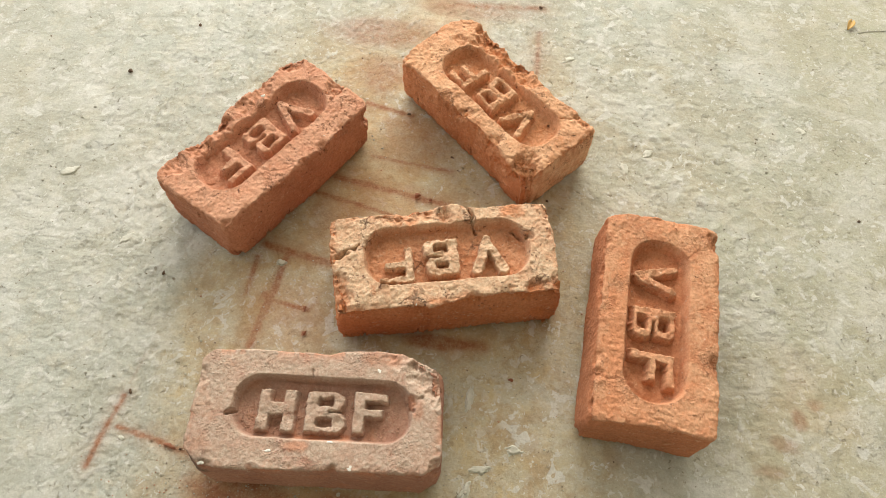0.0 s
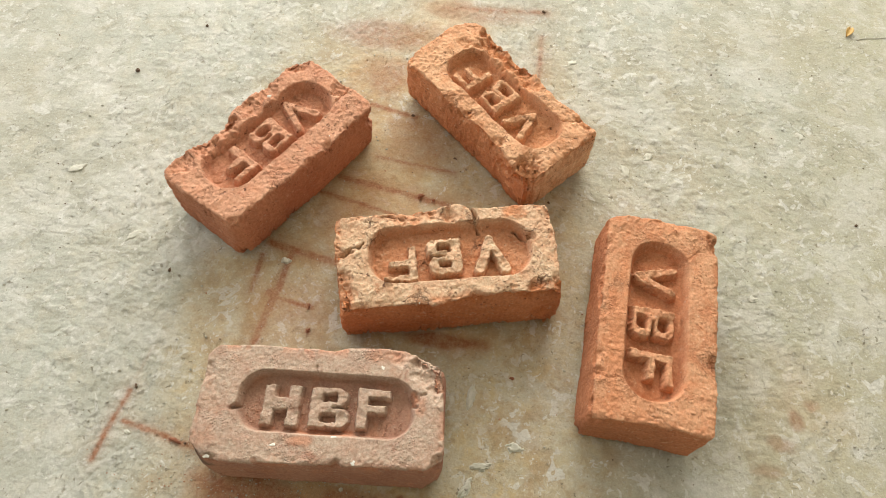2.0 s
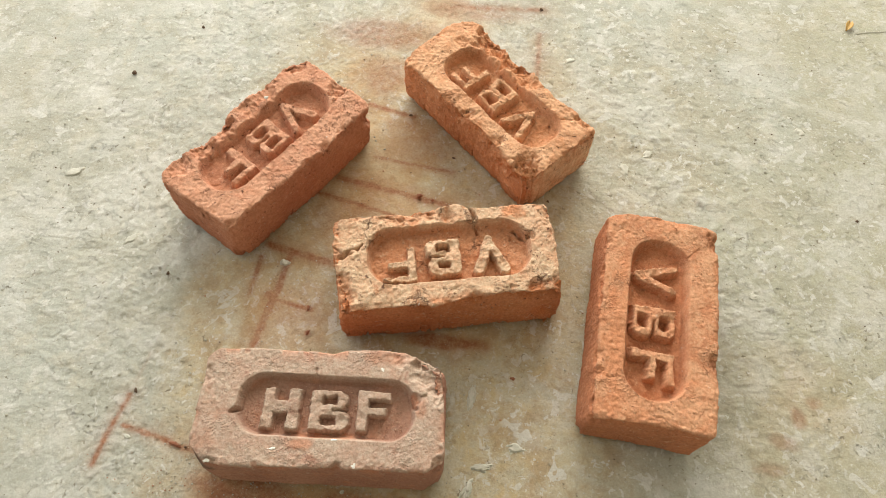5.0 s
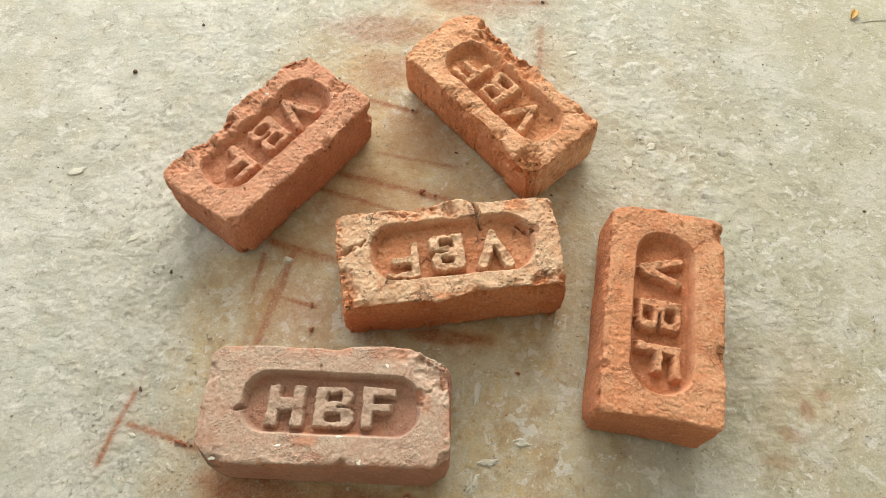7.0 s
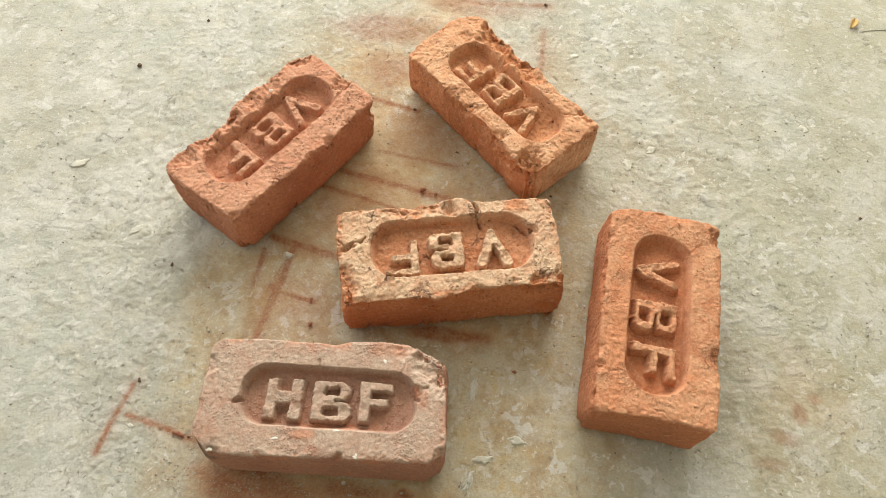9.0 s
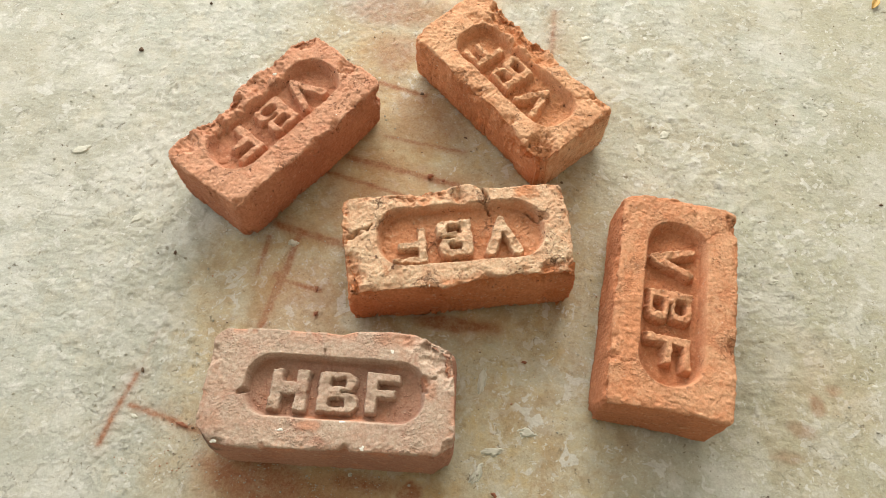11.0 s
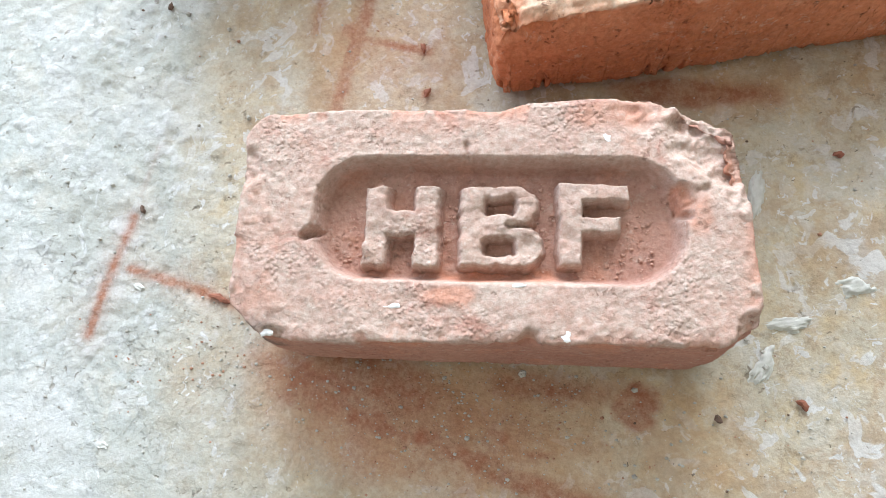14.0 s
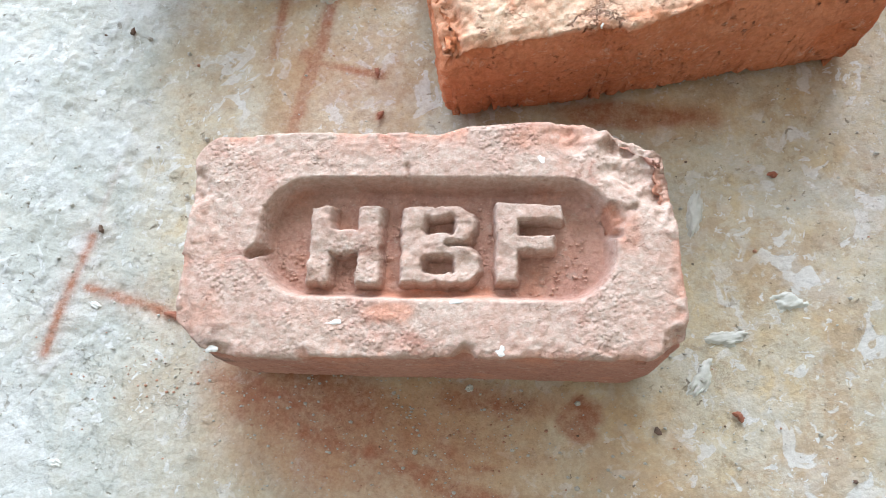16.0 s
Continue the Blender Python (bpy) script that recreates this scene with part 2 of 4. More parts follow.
CEMENT = cement()
# tone of the unseen walls and ceiling, which sets the fill light
PLASTER = plain("plaster", (0.52, 0.50, 0.45), (0.46, 0.44, 0.39), 6.0)
LIME = plain("lime", (0.80, 0.78, 0.74), (0.62, 0.60, 0.55), 300.0)
MORTAR = plain("mortar", (0.42, 0.405, 0.35), (0.35, 0.335, 0.28), 180.0)
CRUST = plain("mortar_crust", (0.58, 0.575, 0.52), (0.46, 0.455, 0.39), 110.0)
GRIT = plain("dark_grit", (0.10, 0.07, 0.05), (0.16, 0.10, 0.07), 300.0)
STRAW = plain("straw", (0.55, 0.36, 0.12), (0.42, 0.25, 0.08), 200.0, 0.6)
DULL = plain("dull_crumb", (0.40, 0.22, 0.14), (0.30, 0.16, 0.10), 400.0)
ASHY_CRUMB = plain("ashy_crumb", (0.52, 0.34, 0.26), (0.42, 0.23, 0.16), 400.0)
CRUMB = plain("brick_crumb", (0.29, 0.12, 0.07), (0.20, 0.08, 0.05), 400.0)

# ---- the floor, and an added room: unseen walls with two openings, ceiling ----
WEST, EAST, SOUTH, NORTH, HIGH = -2.2, 2.6, -2.4, 2.8, 2.9


def block(bm, x0, x1, y0, y1, z0, z1):
    m = Matrix.LocRotScale(((x0 + x1) / 2, (y0 + y1) / 2, (z0 + z1) / 2), None, (x1 - x0, y1 - y0, z1 - z0))
    bmesh.ops.create_cube(bm, size=1, matrix=m)


def structure(name, boxes, material, label):
    bm = bmesh.new()
    for b in boxes:
        block(bm, *b)
    me = bpy.data.meshes.new(name)
    bm.to_mesh(me)
    bm.free()
    me.materials.append(material)
    return tagged(new(name, me), label, name.split("_")[0], kind="structure")


T = 0.2
# walls and ceiling are unseen; they close the place and bounce the daylight
structure("wall_north", [(WEST, -1.5, NORTH, NORTH + T, 0, HIGH), (1.5, EAST, NORTH, NORTH + T, 0, HIGH), (-1.5, 1.5, NORTH, NORTH + T, 2.65, HIGH), (-1.5, 1.5, NORTH, NORTH + T, 0, 0.3)],
          PLASTER, "unseen plain pale wall with a wide opening, added to enclose the floor")
structure("wall_west", [(WEST - T, WEST, SOUTH, -0.3, 0, HIGH), (WEST - T, WEST, 2.1, NORTH, 0, HIGH), (WEST - T, WEST, -0.3, 2.1, 2.65, HIGH), (WEST - T, WEST, -0.3, 2.1, 0, 0.3)],
          PLASTER, "unseen plain pale wall with an opening, added to enclose the floor")
structure("wall_south", [(WEST, EAST, SOUTH - T, SOUTH, 0, HIGH)], PLASTER, "unseen plain pale wall, added to enclose the floor and bounce light")
structure("wall_east", [(EAST, EAST + T, SOUTH, NORTH, 0, HIGH)], PLASTER, "unseen plain pale wall, added to enclose the floor and bounce light")
structure("ceiling", [(WEST - T, EAST + T, SOUTH - T, NORTH + T, HIGH + 0.003, HIGH + T)], PLASTER, "unseen plain pale ceiling, added to enclose the floor and bounce light")


# brick-dust marks on the floor: ends, half width, strength
MARKS = [
    ((0.006, 0.019), (0.003, -0.024), 0.0030, 0.75), ((0.003, -0.024), (-0.010, -0.098), 0.0034, 0.85),
    ((-0.026, 0.006), (-0.028, -0.041), 0.0030, 0.5), ((-0.021, 0.023), (0.060, 0.006), 0.0042, 0.6),
    ((-0.008, -0.042), (0.043, -0.052), 0.0030, 0.55), ((0.041, 0.126), (0.190, 0.098), 0.0030, 0.8),
    ((0.020, 0.101), (0.116, 0.079), 0.0026, 0.6), ((0.081, 0.161), (0.181, 0.150), 0.0030, 0.45),
    ((0.062, 0.245), (0.122, 0.230), 0.0030, 0.6), ((0.150, 0.440), (0.287, 0.452), 0.0060, 0.45),
    ((0.282, 0.401), (0.281, 0.325), 0.0040, 0.4), ((-0.113, -0.120), (-0.121, -0.165), 0.0016, 0.14),
    ((-0.121, -0.165), (-0.134, -0.234), 0.0030, 0.58), ((-0.116, -0.195), (-0.086, -0.201), 0.0026, 0.55), ((-0.086, -0.201), (-0.040, -0.212), 0.0028, 0.65),
    ((-0.013, -0.255), (0.060, -0.272), 0.0075, 0.45), ((0.060, -0.270), (0.170, -0.305), 0.0060, 0.75),
]
# soft patches of brick dust, some with painted shadow: place, radii, strength
PATCHES = [
    (-0.006, -0.039, 0.009, 0.007, 0.8), (0.040, -0.051, 0.006, 0.005, 0.6), (0.045, -0.079, 0.004, 0.003, 0.7),
    (0.190, -0.072, 0.045, 0.010, 0.75), (0.098, -0.266, 0.009, 0.005, 0.8), (0.121, -0.272, 0.008, 0.004, 0.7),
    # the wide ones here also paint the ashy brick's undercut shadow over real dust
    (0.169, -0.243, 0.013, 0.009, 0.75), (0.030, -0.246, 0.060, 0.022, 0.7), (0.120, -0.240, 0.055, 0.014, 0.5), (0.070, -0.270, 0.100, 0.032, 0.34), (0.166, -0.247, 0.012, 0.009, 0.7),
    (-0.020, -0.240, 0.025, 0.016, 0.35), (0.566, -0.113, 0.009, 0.012, 0.3), (0.583, -0.097, 0.010, 0.008, 0.22),
    (0.548, -0.140, 0.018, 0.008, 0.22), (0.525, -0.168, 0.020, 0.007, 0.2), (0.060, 0.370, 0.080, 0.030, 0.32),
    (0.070, 0.290, 0.045, 0.050, 0.28), (0.144, 0.108, 0.008, 0.007, 0.9), (0.130, 0.185, 0.060, 0.050, 0.22),
    (0.060, 0.060, 0.070, 0.050, 0.20), (0.030, -0.050, 0.060, 0.045, 0.22), (0.170, 0.435, 0.10, 0.02, 0.25),
]

# washed-out orange stains: place, radii, strength
STAINS = [
    (0.10, 0.13, 0.11, 0.13, 0.85), (0.16, 0.40, 0.13, 0.09, 0.75), (0.03, 0.02, 0.09, 0.10, 0.55), (0.20, -0.075, 0.07, 0.03, 0.8), (0.07, -0.262, 0.16, 0.06, 1.0),
    (0.57, -0.11, 0.07, 0.08, 0.45), (0.30, 0.05, 0.06, 0.09, 0.4), (0.06, 0.30, 0.07, 0.09, 0.45), (0.30, 0.37, 0.05, 0.08, 0.35), (-0.01, -0.04, 0.05, 0.04, 0.6),
]


def axis(stops):
    """Positions along one axis: stops are (from, spacing), the last one closes it."""
    out = []
    for (a, s), (b, _) in zip(stops, stops[1:]):
        n = max(1, round((b - a) / s))
        out += [a + (b - a) * k / n for k in range(n)]
    return np.array(out + [stops[-1][0]])


def floor_marks(x, y):
    wob = x + 0.0016 * clouds(x, y, 0.02, 51), y + 0.0016 * clouds(x, y, 0.02, 57)
    red = np.zeros_like(x)
    for k, (a, b, half, power) in enumerate(MARKS):
        d, _ = segment_distance(*wob, a, b)
        broken = 0.72 + 0.5 * clouds(x, y, 0.03, 60 + k, 3)
        red = np.maximum(red, power * broken * np.exp(-(d / half) ** 2) + 0.22 * power * np.exp(-(d / (4 * half)) ** 2))
    for k, (px, py, rx, ry, power) in enumerate(PATCHES):
        d = np.hypot((wob[0] - px) / rx, (wob[1] - py) / ry) + 0.55 * clouds(x, y, max(rx, ry), 90 + k, 4)
        red = np.maximum(red, power * step(1.25, 0.25, d))
    return np.clip(2.1 * red, 0, 1)


def build_floor():
    xs = axis([(WEST - T, 0.3), (-0.62, 0.0036), (-0.22, 0.0016), (0.34, 0.0024), (0.74, 0.0036), (0.95, 0.3), (EAST + T, 0)])
    ys = axis([(SOUTH - T, 0.3), (-0.36, 0.0016), (0.02, 0.0024), (0.40, 0.0036), (0.68, 0.3), (NORTH + T, 0)])
    x, y = [a.ravel() for a in np.meshgrid(xs, ys)]
    bent = x + 0.02 * clouds(x, y, 0.12, 3), y + 0.02 * clouds(x, y, 0.12, 8)
    # worn smooth and brown where the bricks lie, rough and chalky round it
    worn = step(1.15, 0.55, np.hypot((bent[0] - 0.13) / 0.30, (bent[1] + 0.02) / 0.48) + 0.25 * clouds(x, y, 0.16, 12))
    worn *= step(-0.115, -0.075, bent[0] + 0.01 * clouds(x, y, 0.04, 15))
    rough = 1 - 0.75 * worn
    z = 0.0020 * clouds(*bent, 0.35, 20, 3)
    for size, lo, tall, seed in ((0.060, 0.05, 0.0005, 24), (0.034, 0.12, 0.0005, 34), (0.018, 0.20, 0.0006, 54), (0.030, -0.20, 0.0004, 64)):
        flake = clouds(bent[0] * 0.9 + bent[1] * 0.3, bent[1] * 1.2, size, seed, 5, 0.62)
        z += rough * tall * (step(lo, lo + 0.07, flake) - 0.5 * step(lo + 0.07, lo + 0.6, flake))
    z += rough * 0.0007 * clouds(x, y, 0.014, 30, 3, 0.6) + (0.0003 + 0.0003 * rough) * clouds(x, y, 0.006, 33, 2)
    peel = clouds(*bent, 0.018, 40, 5, 0.65) + 0.22 * clouds(x, y, 0.15, 47, 2)
    chips = step(0.36, 0.42, peel)
    z += 0.0009 * chips * rough
    z += rough * 0.0008 * np.abs(clouds(x, y, 0.009, 36, 3, 0.6))
    pits = step(0.55, 0.75, clouds(x, y, 0.012, 44, 2))
    z -= 0.0012 * pits * rough
    near = np.exp(-(np.hypot((x - 0.15) / 0.5, (y - 0.1) / 0.5)) ** 6)
    z = (z - 0.0014) * near
    z = np.minimum(z, 0.0022)
    # chalky chips and smears; the last term paints the brighter west light as paler colour
    lime = np.clip(0.6 * chips * (0.25 + 0.75 * rough) + 0.45 * rough * step(0.0, 0.5, clouds(*bent, 0.05, 46, 5, 0.65)) + 0.15 * step(-0.08, -0.2, bent[0]), 0, 1)
    grime = np.clip(0.95 * worn + 0.16 * step(0.1, 0.5, clouds(x, y, 0.2, 48, 4)), 0, 1)
    # yellowed cement towards the east
    olive = 0.8 * step(0.30, 0.72, x - 0.25 * y + 0.16 * clouds(x, y, 0.25, 141, 4, 0.6))
    stain = np.zeros_like(x)
    for k, (sx, sy, rx, ry, power) in enumerate(STAINS):
        far = np.hypot((bent[0] - sx) / rx, (bent[1] - sy) / ry) + 0.7 * clouds(x, y, 0.7 * max(rx, ry), 150 + k, 5, 0.6)
        stain = np.maximum(stain, power * step(1.3, 0.1, far))
    me = mesh_from("floor", np.stack([x, y, z], 1), sheet_faces(len(xs), len(ys)), {"lime": lime, "grime": grime, "rough": rough, "olive": olive, "stain": stain, "brick_dust_shade": np.clip(floor_marks(x, y) + 0.07 * worn * step(-0.3, 0.6, clouds(x, y, 0.12, 130, 4)), 0, 1)})
    me.materials.append(CEMENT)
    return tagged(new("floor", me), "rough pale cement floor with chalky flakes and red brick-dust marks", "floor", kind="structure")


build_floor()


# ---- bricks ----
def box_sdf(x, y, cx, cy, hx, hy, r=0.0):
    qx, qy = np.abs(x - cx) - hx + r, np.abs(y - cy) - hy + r
    return np.hypot(np.maximum(qx, 0), np.maximum(qy, 0)) + np.minimum(np.maximum(qx, qy), 0) - r


def letter_sdf(char, x, y, w, h, s):
    """Distance to the outline of a raised letter of width w, height h and stroke s, negative inside."""
    hw, hh, r = w / 2, h / 2, 0.15 * s
    if char == "H":
        d = np.minimum(box_sdf(x, y, -hw + s / 2, 0, s / 2, hh, r), box_sdf(x, y, hw - s / 2, 0, s / 2, hh, r))
        return np.minimum(d, box_sdf(x, y, 0, 0.04 * h, hw * 0.9, s * 0.52))
    if char == "F":
        d = np.minimum(box_sdf(x, y, -hw + s / 2, 0, s / 2, hh, r), box_sdf(x, y, 0, hh - s * 0.42, hw, s * 0.42, r))
        return np.minimum(d, box_sdf(x, y, -0.06 * w, 0.0, hw * 0.88, s * 0.40, r))
    if char == "B":
        d = np.minimum(box_sdf(x, y, -0.02 * w, hh * 0.48, hw * 0.96, hh * 0.52, 0.7 * s), box_sdf(x, y, 0, -hh * 0.48, hw, hh * 0.52, 0.7 * s))
        d = np.minimum(d, box_sdf(x, y, -0.5 * hw, 0, 0.5 * hw, hh, r))
        hole_w, hole_h = max(0.82 * (hw - 0.92 * s), 0.003), max(hh * 0.5 - 0.62 * s, 0.0024)
        for cy in (hh * 0.46, -hh * 0.46):
            d = np.maximum(d, -box_sdf(x, y, 0.0, cy, hole_w, hole_h, 0.3 * hole_h))
        return d
    d1, _ = segment_distance(x, y, (-hw + s / 2, hh - s * 0.3), (0, -hh + s * 0.45))
    d2, _ = segment_distance(x, y, (hw - s / 2, hh - s * 0.3), (0, -hh + s * 0.45))
    return np.minimum(d1, d2) - s / 2


def plan_round(u, v, hx, hy, r):
    """A point of the square -1..1 laid out on a rectangle with round corners."""
    x, y = u * hx, v * hy
    a, b = np.clip((np.abs(x) - hx + r) / r, 0, 1), np.clip((np.abs(y) - hy + r) / r, 0, 1)
    rx, ry = a * np.sqrt(1 - b * b / 2) * r, b * np.sqrt(1 - a * a / 2) * r
    both = (a > 0) & (b > 0)
    return np.where(both, np.sign(x) * (hx - r + rx), x), np.where(both, np.sign(y) * (hy - r + ry), y)


def knots(along, rows):
    """A smooth profile through (place, offset) rows, in millimetres, at the places along, in metres."""
    rows = sorted(rows)
    return np.interp(along * 1000, [r[0] for r in rows], [r[1] for r in rows]) / 1000


class Brick:
    """The shape of one hand-moulded brick; x runs along its lettering, y up the letters, z up from the floor.
    span: its ends x0, x1 and sides y0, y1; edges: how far the worn rim stands out (+) or back (-) along each side, in mm."""

    def __init__(self, seed, span, height=0.070, corner=0.006, edge=0.003, frog=(0, 0, 0.087, 0.032, 0.028), depth=0.014, wall=0.005,
                 flare=(0, 0, 0, 0), rough=1.0, edges=None, chips=(), cracks=(), dust=0.6, soots=(), freshes=(), tilt=(0, 0), end_film=0.16, hollows=(), foot=0.0085):
        x0, x1, y0, y1 = span
        self.seed, self.h, self.corner, self.edge = seed, height, corner, edge
        self.l, self.w, self.ox, self.oy = x1 - x0, y1 - y0, (x0 + x1) / 2, (y0 + y1) / 2
        self.frog, self.depth, self.wall, self.flare, self.rough, self.edges = frog, depth, wall, flare, rough, edges or {}
        self.chips, self.cracks, self.dust, self.soots, self.freshes, self.tilt, self.end_film, self.hollows, self.foot = chips, cracks, dust, soots, freshes, tilt, end_film, hollows, foot

    def rim(self, x, y, u, v):
        """Moves the plan's outer band to the worn outline."""
        wx0, wx1, wy0, wy1 = [np.clip((w - 0.72) / 0.28, 0, 1) ** 1.5 for w in (-u, u, -v, v)]
        e, s = self.edges, self.seed
        fine = 0.0015 * self.rough * (clouds(x, y, 0.010, s + 61, 4, 0.65) + 0.8 * clouds(x, y, 0.03, s + 66, 3))
        dx = wx1 * (knots(y, e.get("+x", [(0, 0)])) + fine) - wx0 * (knots(y, e.get("-x", [(0, 0)])) + fine)
        dy = wy1 * (knots(x, e.get("+y", [(0, 0)])) + fine) - wy0 * (knots(x, e.get("-y", [(0, 0)])) + fine)
        return x + dx, y + dy, dx, dy

    def frog_depth(self, x, y):
        fx, fy, fa, fb, fr = self.frog
        wob = 0.0011 * clouds(x, y, 0.02, self.seed + 70, 4, 0.6) * self.rough
        d = box_sdf(x, y, fx, fy, fa, fb, fr)
        for ax, ay, bx, by, half in self.hollows:
            far, t = segment_distance(x, y, (ax, ay), (bx, by))
            d = np.minimum(d, far - half * (1 - 0.55 * t))
        d = -(d + wob)
        run = np.clip(d / (self.wall * (1 + 0.5 * clouds(x, y, 0.05, self.seed + 72, 2))), 0, 1)
        grain = (0.0008 * clouds(x, y, 0.012, self.seed + 75, 3) + 0.0005 * clouds(x, y, 0.005, self.seed + 78, 2)) * step(0.5, 1.0, run)
        return self.depth * np.sin(run * math.pi / 2) ** 1.3 + grain * self.rough

    def top(self, x, y, x0=None, y0=None):
        """Height of the top face, before chips and grain; x0, y0: the same place in the unworn plan."""
        x0, y0 = (x, y) if x0 is None else (x0, y0)
        d = -box_sdf(x0, y0, self.ox, self.oy, self.l / 2, self.w / 2, self.corner)
        re = np.clip(self.edge * (1 + 1.1 * clouds(x, y, 0.025, self.seed + 5, 4)), 0.0010, None)
        k = np.clip(1 - d / re, 0, 1)
        z = self.h - re * (1 - np.sqrt(np.clip(1 - k * k, 0, 1)))
        z = z + self.tilt[0] * x + self.tilt[1] * y + 0.0012 * clouds(x, y, 0.07, self.seed + 9, 3) * self.rough
        return z - self.frog_depth(x, y)

    def worn(self, p, normal):
        """Grain, chips and cracks on points p with their outward normals; gives the points and how fresh the break is."""
        s, n = self.seed, 0.0
        for size, amp in ((0.022, 0.0007), (0.009, 0.00045), (0.0042, 0.0004), (0.0021, 0.00034)):
            n = n + amp * noise3(p, size, s + int(size * 1e5))
        lumps = np.abs(noise3(p, 0.0065, s + 41)) * 0.0020 + np.abs(noise3(p, 0.0033, s + 42)) * 0.0014 + np.abs(noise3(p, 0.0018, s + 43)) * 0.0007
        crumbly = step(0.05, 0.45, noise3(p, 0.035, s + 44) + 0.4 * noise3(p, 0.012, s + 45))
        fresh = np.zeros(len(p))
        broken = np.zeros(len(p))
        grains = step(0.10, 0.45, noise3(p, 0.0034, s + 46)) * step(-0.15, 0.35, noise3(p, 0.028, s + 47)) * 0.0007
        q = p + normal * ((n + grains) * self.rough)[:, None]
        ragged = 0.36 * noise3(p, 0.014, s + 3) + 0.20 * noise3(p, 0.006, s + 4) + 0.12 * noise3(p, 0.003, s + 6)
        for cx, cy, cz, r, deep, new_face in self.chips:
            d = np.linalg.norm((p - np.array((cx, cy, cz))), axis=1) / r + ragged
            m = step(1.08, 0.45, d)
            q = q - normal * (m * deep * (1 + 0.35 * ragged))[:, None]
            fresh = np.maximum(fresh, m * new_face)
            broken = np.maximum(broken, m)
        for ax, ay, bx, by, half, deep in self.cracks:
            wx = 0.0028 * noise3(p, 0.010, s + 14) + 0.0016 * noise3(p, 0.004, s + 16)
            wy = 0.0028 * noise3(p, 0.010, s + 15) + 0.0016 * noise3(p, 0.004, s + 17)
            d, t = segment_distance(p[:, 0] + wx, p[:, 1] + wy, (ax, ay), (bx, by))
            m = np.exp(-(d / (0.8 * half * (1.1 - 0.6 * t) * (1 + 0.6 * noise3(p, 0.005, s + 18)))) ** 2) * (p[:, 2] > 0.035)
            q = q - normal * (m * deep)[:, None]
        q = q - normal * (lumps * (1.05 * broken + 0.8 * crumbly * max(0.0, self.rough - 0.6)))[:, None]
        return q, fresh

    def spots(self, p, rows):
        out = np.zeros(len(p))
        for cx, cy, cz, rx, ry, power in rows:
            d = np.sqrt(((p[:, 0] - cx) / rx) ** 2 + ((p[:, 1] - cy) / ry) ** 2 + ((p[:, 2] - cz) / 0.03) ** 2)
            out = np.maximum(out, power * step(1.2, 0.3, d + 0.5 * noise3(p, 0.012, self.seed + 21) + 0.25 * noise3(p, 0.004, self.seed + 22)))
        return out

    def body(self, cell):
        s = self.seed
        nx, ny = int(self.l / cell) + 1, int(self.w / cell) + 1
        u, v = np.meshgrid(np.linspace(-1, 1, nx), np.linspace(-1, 1, ny))
        x0, y0 = plan_round(u.ravel(), v.ravel(), self.l / 2, self.w / 2, self.corner)
        x0, y0 = x0 + self.ox, y0 + self.oy
        x, y, dx, dy = self.rim(x0, y0, u.ravel(), v.ravel())
        z = self.top(x, y, x0, y0)
        faces = [tuple(f) for f in sheet_faces(nx, ny).tolist()]
        i = np.arange(nx * ny).reshape(ny, nx)
        ring = np.concatenate([i[0, :-1], i[:-1, -1], i[-1, :0:-1], i[:0:-1, 0]])
        rx, ry, rz = x[ring], y[ring], z[ring]
        out = np.stack([np.roll(ry, -1) - np.roll(ry, 1), np.roll(rx, 1) - np.roll(rx, -1), 0 * rx], 1)
        out /= np.linalg.norm(out, axis=1)[:, None]
        rows = 46
        ks = np.linspace(0, 1, rows + 1)[1:]
        points, normals = [np.stack([x, y, z], 1)], np.tile((0.0, 0.0, 1.0), (nx * ny, 1))
        normals[ring] = out * 0.7 + np.array((0, 0, 0.7))
        sides = []
        fx0, fx1, fy0, fy1 = self.flare
        spread_x = np.where(out[:, 0] > 0, fx1, fx0) * np.sign(out[:, 0]) * np.abs(out[:, 0]) ** 0.7
        spread_y = np.where(out[:, 1] > 0, fy1, fy0) * np.sign(out[:, 1]) * np.abs(out[:, 1]) ** 0.7
        # the lower edge is rounded off and uneven, most at the corners
        foot = self.foot * np.clip(1 + 1.3 * clouds(rx, ry, 0.05, s + 81, 4), 0.25, 2.2)
        corner_turn = np.clip(4 * out[:, 0] ** 2 * out[:, 1] ** 2, 0, 1)
        for k in ks:
            bend = max(0.0, (k - 0.80) / 0.20)
            tuck = -(foot * (1 - math.sqrt(max(0.0, 1 - bend * bend))) + 1.1 * foot * corner_turn * max(0.0, (k - 0.55) / 0.45) ** 1.5)[:, None]
            heal = min(1.0, k / 0.45) ** 0.8
            side = np.stack([rx - dx[ring] * heal * 0.8 + spread_x * k, ry - dy[ring] * heal * 0.8 + spread_y * k, rz * (1 - k)], 1) + out * tuck
            points.append(side)
            sides.append(out)
        p = np.concatenate(points)
        normal = np.concatenate([normals, *sides])
        q, fresh = self.worn(p, normal)
        # crumbled arrises: pits along the upper edge and the frog's rim
        inside = -box_sdf(x0, y0, self.ox, self.oy, self.l / 2, self.w / 2, self.corner)
        arris = np.concatenate([np.exp(-(inside / 0.006) ** 2)] + [np.full(len(ring), math.exp(-(k * self.h / 0.007) ** 2)) for k in ks])
        pit = step(0.02, 0.30, noise3(p, 0.013, s + 83) + 0.6 * noise3(p, 0.005, s + 84)) * (0.5 + 0.5 * step(-0.2, 0.4, noise3(p, 0.05, s + 85)))
